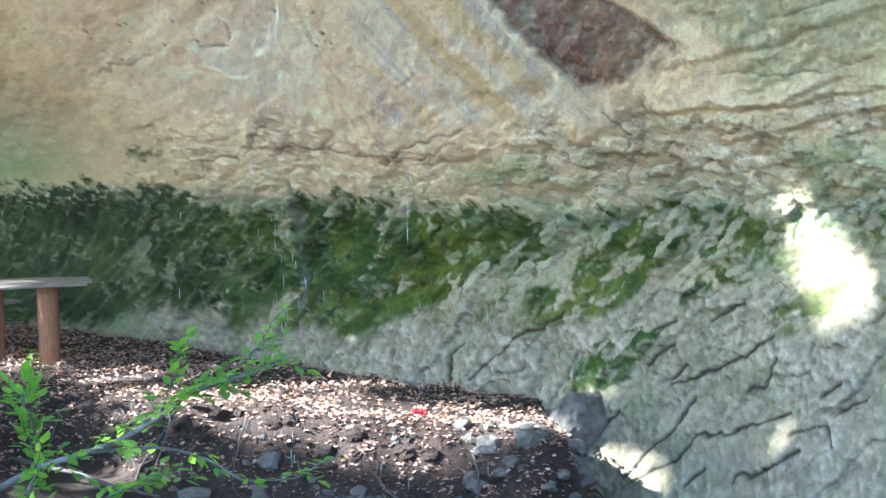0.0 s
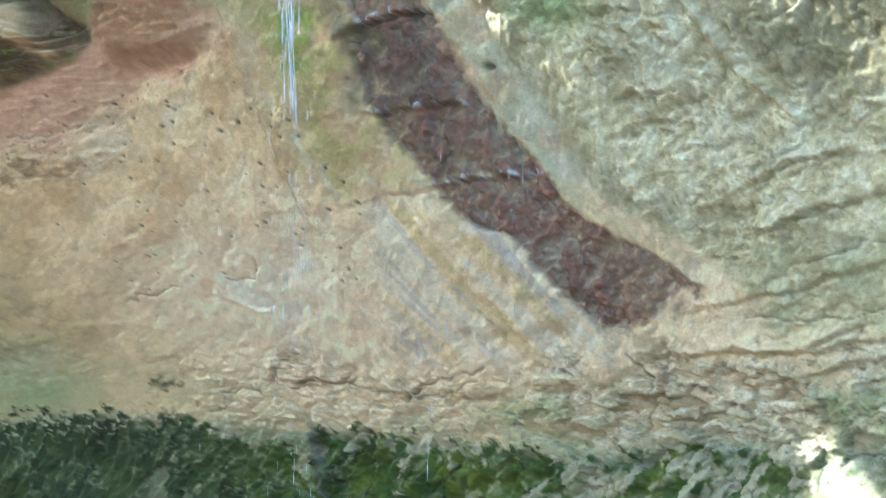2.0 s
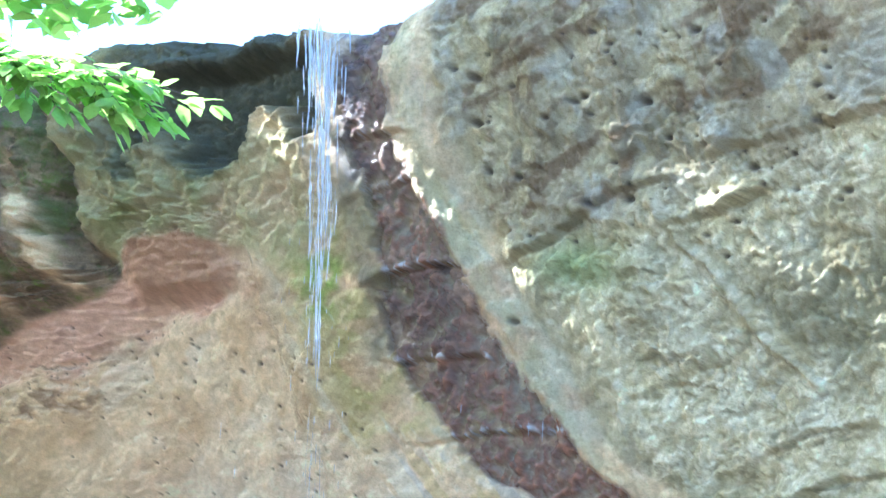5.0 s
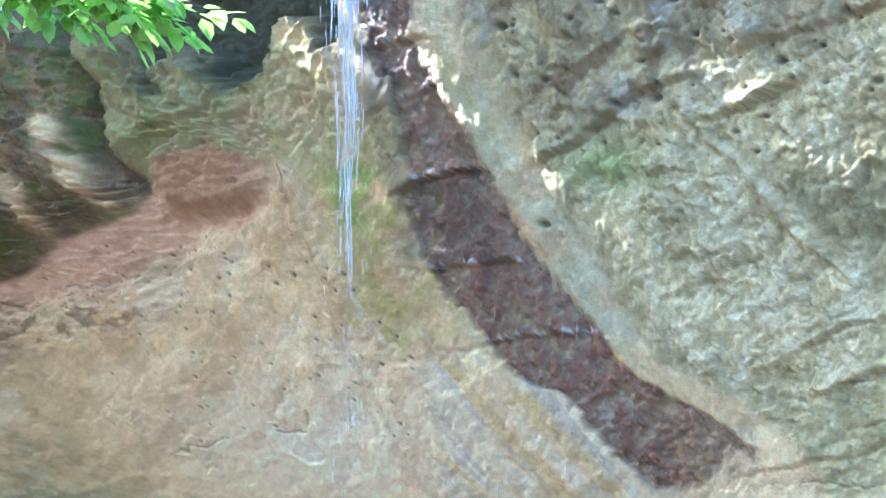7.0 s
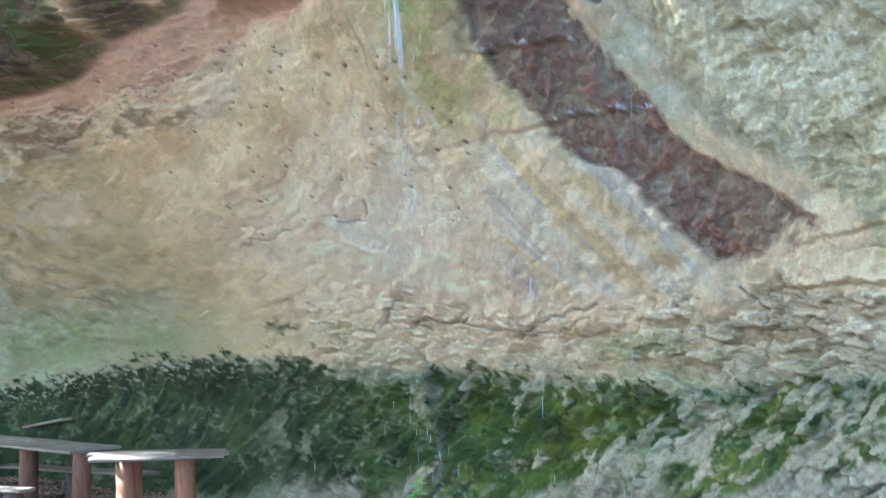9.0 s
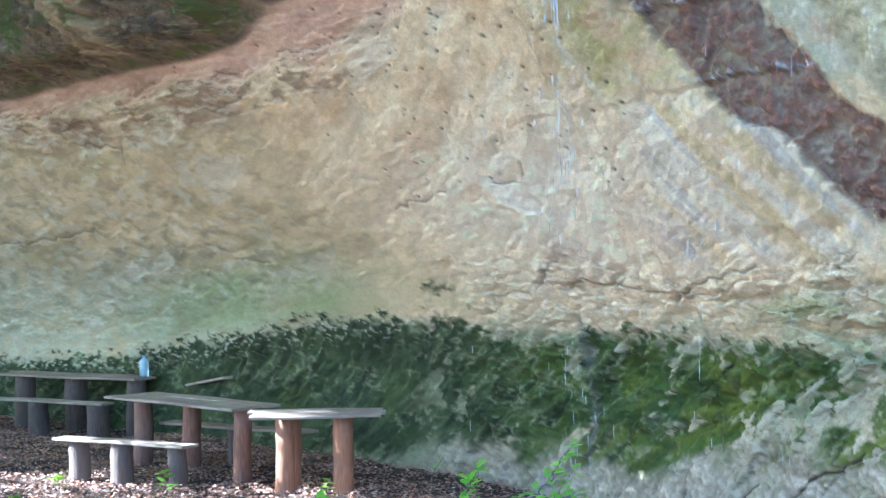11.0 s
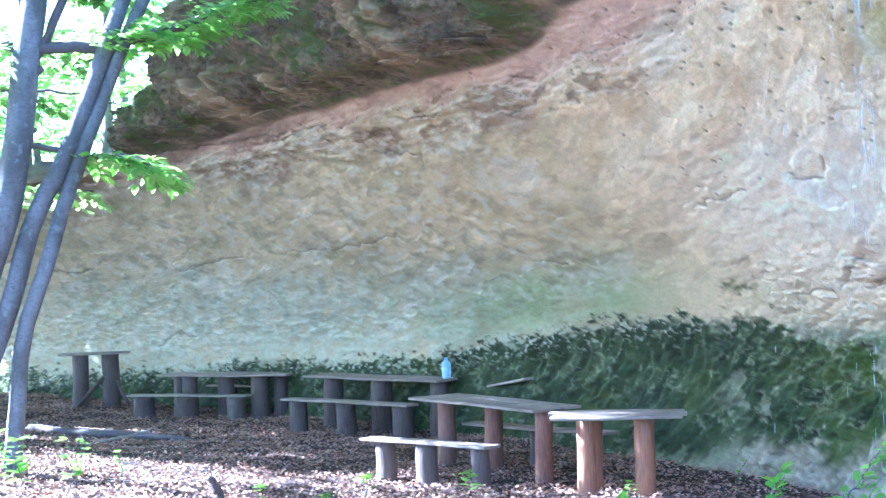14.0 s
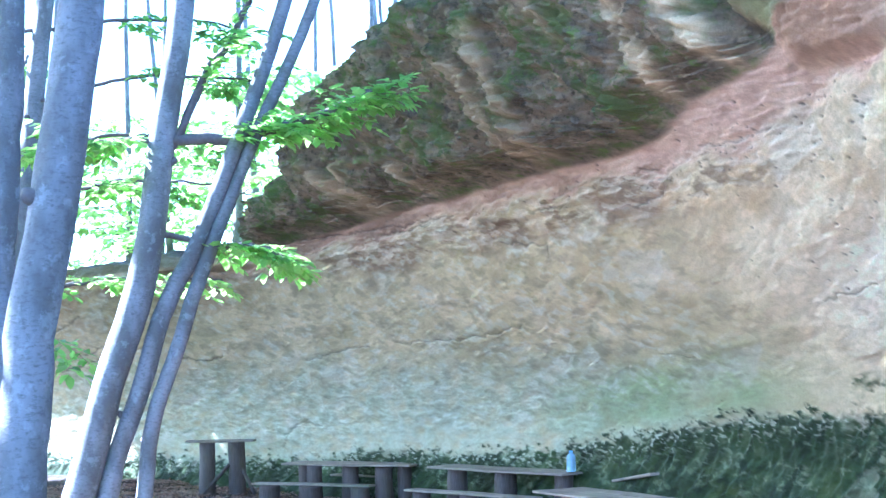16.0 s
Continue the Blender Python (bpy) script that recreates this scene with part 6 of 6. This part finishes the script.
def litter():
    rng = np.random.default_rng(4)
    spots = []
    x = rng.uniform(-19, 2.5, 300000)
    y = rng.uniform(8.5, 25, 300000)
    fx = np.interp(y[::-1] * 0 + x, LINE[::-1, 0], LINE[::-1, 1])
    edge_y = np.interp(x, [p[0] for p in EDGE], [p[1] for p in EDGE])
    keep = (y < fx + 0.1) & (y > fx - 11)
    dense = 0.95 * (0.85 + 0.5 * fbm(x * 1.6, y * 1.6, 4, 301))
    keep &= rng.random(len(x)) < dense
    x, y = x[keep][:125000], y[keep][:125000]
    dry = ground_height(x, y) > -0.42
    x, y = x[dry], y[dry]
    z = ground_height(x, y) + 0.004 + rng.random(len(x)) ** 2 * 0.035
    n = len(x)
    turn, size = rng.uniform(0, 2 * math.pi, n), rng.uniform(0.024, 0.056, n)
    tip, roll = rng.normal(0, 0.25, n), rng.normal(0, 0.3, n)
    c, s = np.cos(turn), np.sin(turn)
    base = np.stack([x, y, z], -1)
    fwd = np.stack([c * np.cos(tip), s * np.cos(tip), np.sin(tip)], -1) * size[:, None]
    side = np.stack([-s * np.cos(roll), c * np.cos(roll), np.sin(roll)], -1) * (size * rng.uniform(0.25, 0.4, n))[:, None]
    curl = np.zeros((n, 3))
    curl[:, 2] = size * rng.uniform(-0.1, 0.3, n)
    v = np.stack([base - fwd * 0.5, base + side + curl, base + fwd * 0.55, base - side + curl], 1).reshape(-1, 3)
    k = np.arange(n, dtype=np.int64)[:, None] * 4
    f = np.concatenate([k + (0, 1, 2), k + (0, 2, 3)], 1).reshape(-1, 3)
    me = mesh_of("leaf_litter", v.tolist(), f.tolist(), LITTER, True)
    tagged(new("leaf_litter", me), "dry brown beech leaves covering the shelter floor", "leaf litter", kind="stuff")


litter()


def shrub(name, knots_list, leaves_at, leaf, label, seed, category="shrub"):
    """A bush of bent stems; leaves_at: (stem, from, count, length)."""
    rng = np.random.default_rng(seed)
    base = np.array(knots_list[0][0][0], float)
    ob = thing(name, base, label, category)
    stems, leaves = [], []
    for line, r in knots_list:
        part("stem", mesh_of("stem", *tube(curve_points(line, 24, 0.02, seed) - base, (r, r * 0.6, r * 0.25), 7, seed, 0.1), BARK), ob)
    for i, start, count, length in leaves_at:
        for at, way, l in along(knots_list[i][0], count, rng, 0.9, length, 0.15, start):
            a, b = spray(rng, at - base, way, l, leaf, flat=0.4, every=0.045, twig_r=0.002)
            stems += a
            leaves += b
    tagged(part("twig_work", mesh_of("twig_work", *merged(stems), TWIG), ob), kind="stuff")
    tagged(part("foliage", mesh_of("foliage", *merged(leaves), SHRUB_LEAF), ob, "fresh green leaves"), kind="stuff")
    return ob


def seedling(x, y, height, leaf, seed):
    rng = np.random.default_rng(seed)
    z = float(ground_height(np.array(x), np.array(y)))
    ob = thing("seedling", (x, y, z), "small green seedling in the leaf litter", "seedling", "seedlings on the floor")
    pts = curve_points(((0, 0, -0.02), (rng.normal(0, 0.03), rng.normal(0, 0.03), height * 0.5), (rng.normal(0, 0.06), rng.normal(0, 0.06), height)), 8)
    part("stem", mesh_of("stem", *tube(pts, (0.005, 0.002), 5), TWIG), ob)
    lv = []
    for k in range(int(7 + height * 14)):
        p = pts[min(len(pts) - 1, int(rng.uniform(0.35, 1.0) * (len(pts) - 1)))]
        a = rng.uniform(0, 2 * math.pi)
        lv.append(leaf_shape(rng, p, (math.cos(a), math.sin(a), rng.uniform(-0.1, 0.5)), (0, 0, 1), leaf * rng.uniform(0.7, 1.2)))
    part("foliage", mesh_of("foliage", *merged(lv), SHRUB_LEAF), ob)


def over(x, y, up=0.0):
    return (x, y, float(ground_height(np.array(float(x)), np.array(float(y)))) + up)


shrub("sapling", [
    ((over(-2.7, 6.0, -0.05), (-2.2, 6.12, 0.45), (-1.74, 6.26, 0.78), (-1.46, 6.33, 0.87), (-1.17, 6.39, 1.01), (-1.01, 6.42, 1.1), (-0.78, 6.45, 1.18), (-0.67, 6.47, 1.21)), 0.02),
    (((-1.16, 6.4, 1.01), (-1.14, 6.5, 1.09), (-1.11, 6.51, 1.21), (-1.07, 6.51, 1.31)), 0.006),
    (((-1.46, 6.33, 0.87), (-1.08, 6.51, 0.83), (-0.83, 6.55, 0.7), (-0.64, 6.57, 0.71), (-0.45, 6.58, 0.78)), 0.008),
    (((-0.9, 6.44, 1.13), (-0.79, 6.55, 1.24), (-0.74, 6.56, 1.31), (-0.69, 6.56, 1.38)), 0.005),
], [(0, 0.35, 27, 0.2), (1, 0.1, 8, 0.09), (3, 0.1, 6, 0.08), (2, 0.1, 9, 0.14)], 0.062, "green sapling with a bent bare stem over the stream bank", 61)
shrub("sapling", [
    ((over(-1.75, 5.7, -0.05), (-1.62, 5.78, 0.4), (-1.54, 5.8, 0.8), (-1.52, 5.8, 0.99), (-1.56, 5.79, 1.2)), 0.01),
    (((-1.6, 5.78, 0.45), (-1.4, 5.83, 0.7), (-1.22, 5.88, 0.82), (-1.05, 5.91, 0.86)), 0.007),
], [(0, 0.35, 15, 0.22), (1, 0.2, 13, 0.18)], 0.064, "leafy green sapling at the edge of the stream bank", 63)

for k, (x, y, h, leaf) in enumerate(((-8.16, 10.96, 0.4, 0.13), (-8.5, 11.3, 0.45, 0.12), (-7.5, 10.3, 0.32, 0.13), (-6.4, 14.3, 0.22, 0.13), (-7.86, 10.7, 0.45, 0.1), (-7.04, 10.22, 0.35, 0.11), (-7.5, 11.0, 0.5, 0.09), (-5.92, 12.36, 0.22, 0.1), (-5.54, 12.43, 0.2, 0.1), (-5.21, 14.1, 0.28, 0.12), (-3.63, 13.9, 0.2, 0.1), (-2.7, 14.2, 0.38, 0.06), (-2.2, 13.6, 0.3, 0.06), (-9.1, 13.6, 0.4, 0.1), (-6.8, 12.9, 0.25, 0.09), (-8.3, 12.9, 0.35, 0.09))):
    seedling(x, y, h, leaf, 400 + k)


def dead_wood(name, line, r, label, seed, mat=TWIG, category="dead wood"):
    base = np.array(line[0], float)
    me = mesh_of(name, *tube(curve_points(line, 20, 0.02, seed) - base, (r, r * 0.9, r * 0.5), 9, seed, 0.12), mat)
    ob = new(name, me)
    ob.location = base
    return tagged(ob, label, category)


dead_wood("fallen_branch", (over(-13.6, 18.9, 0.04), over(-12.6, 18.6, 0.05), over(-11.3, 18.3, 0.06), over(-10.6, 18.3, 0.04)), 0.06, "dark fallen branch lying on the leaf litter", 71)
dead_wood("fallen_branch", (over(-11.4, 17.2, 0.03), over(-10.9, 17.3, 0.16), over(-10.5, 17.2, 0.28)), 0.02, "pale broken branch end sticking up from the litter", 73, PLANK)
dead_wood("stump_stake", (over(-6.45, 11.5, -0.05), over(-6.47, 11.5, 0.12), over(-6.52, 11.48, 0.26)), 0.05, "broken wooden stake in the leaf litter", 75, GREY_POST)
dead_wood("fallen_branch", (over(-3.3, 11.9, 0.02), over(-2.8, 11.5, 0.12), over(-2.4, 11.2, 0.06), over(-2.0, 10.9, 0.02)), 0.018, "bare twig lying on the bank", 77)
for k in range(11):
    a = np.random.default_rng(500 + k)
    x, y = a.uniform(-3.6, 0.2), 0
    y = float(np.interp(x, [p[0] for p in EDGE], [p[1] for p in EDGE])) - 0.12
    dead_wood("root", (over(x, y + 0.15, 0.0), over(x + a.normal(0, 0.08), y - 0.15, 0.05), over(x + a.normal(0, 0.2), y - 0.5, 0.02), over(x + a.normal(0, 0.3), y - 0.8, -0.02)), a.uniform(0.003, 0.008), "thin root hanging over the stream bank", 520 + k, TWIG, "root")
wrap = dead_wood("wrapper", (over(-0.24, 11.45, 0.03), over(-0.18, 11.47, 0.045), over(-0.13, 11.46, 0.03)), 0.022, "crumpled red foil wrapper on the litter", 79, RED_PAPER, "litter")
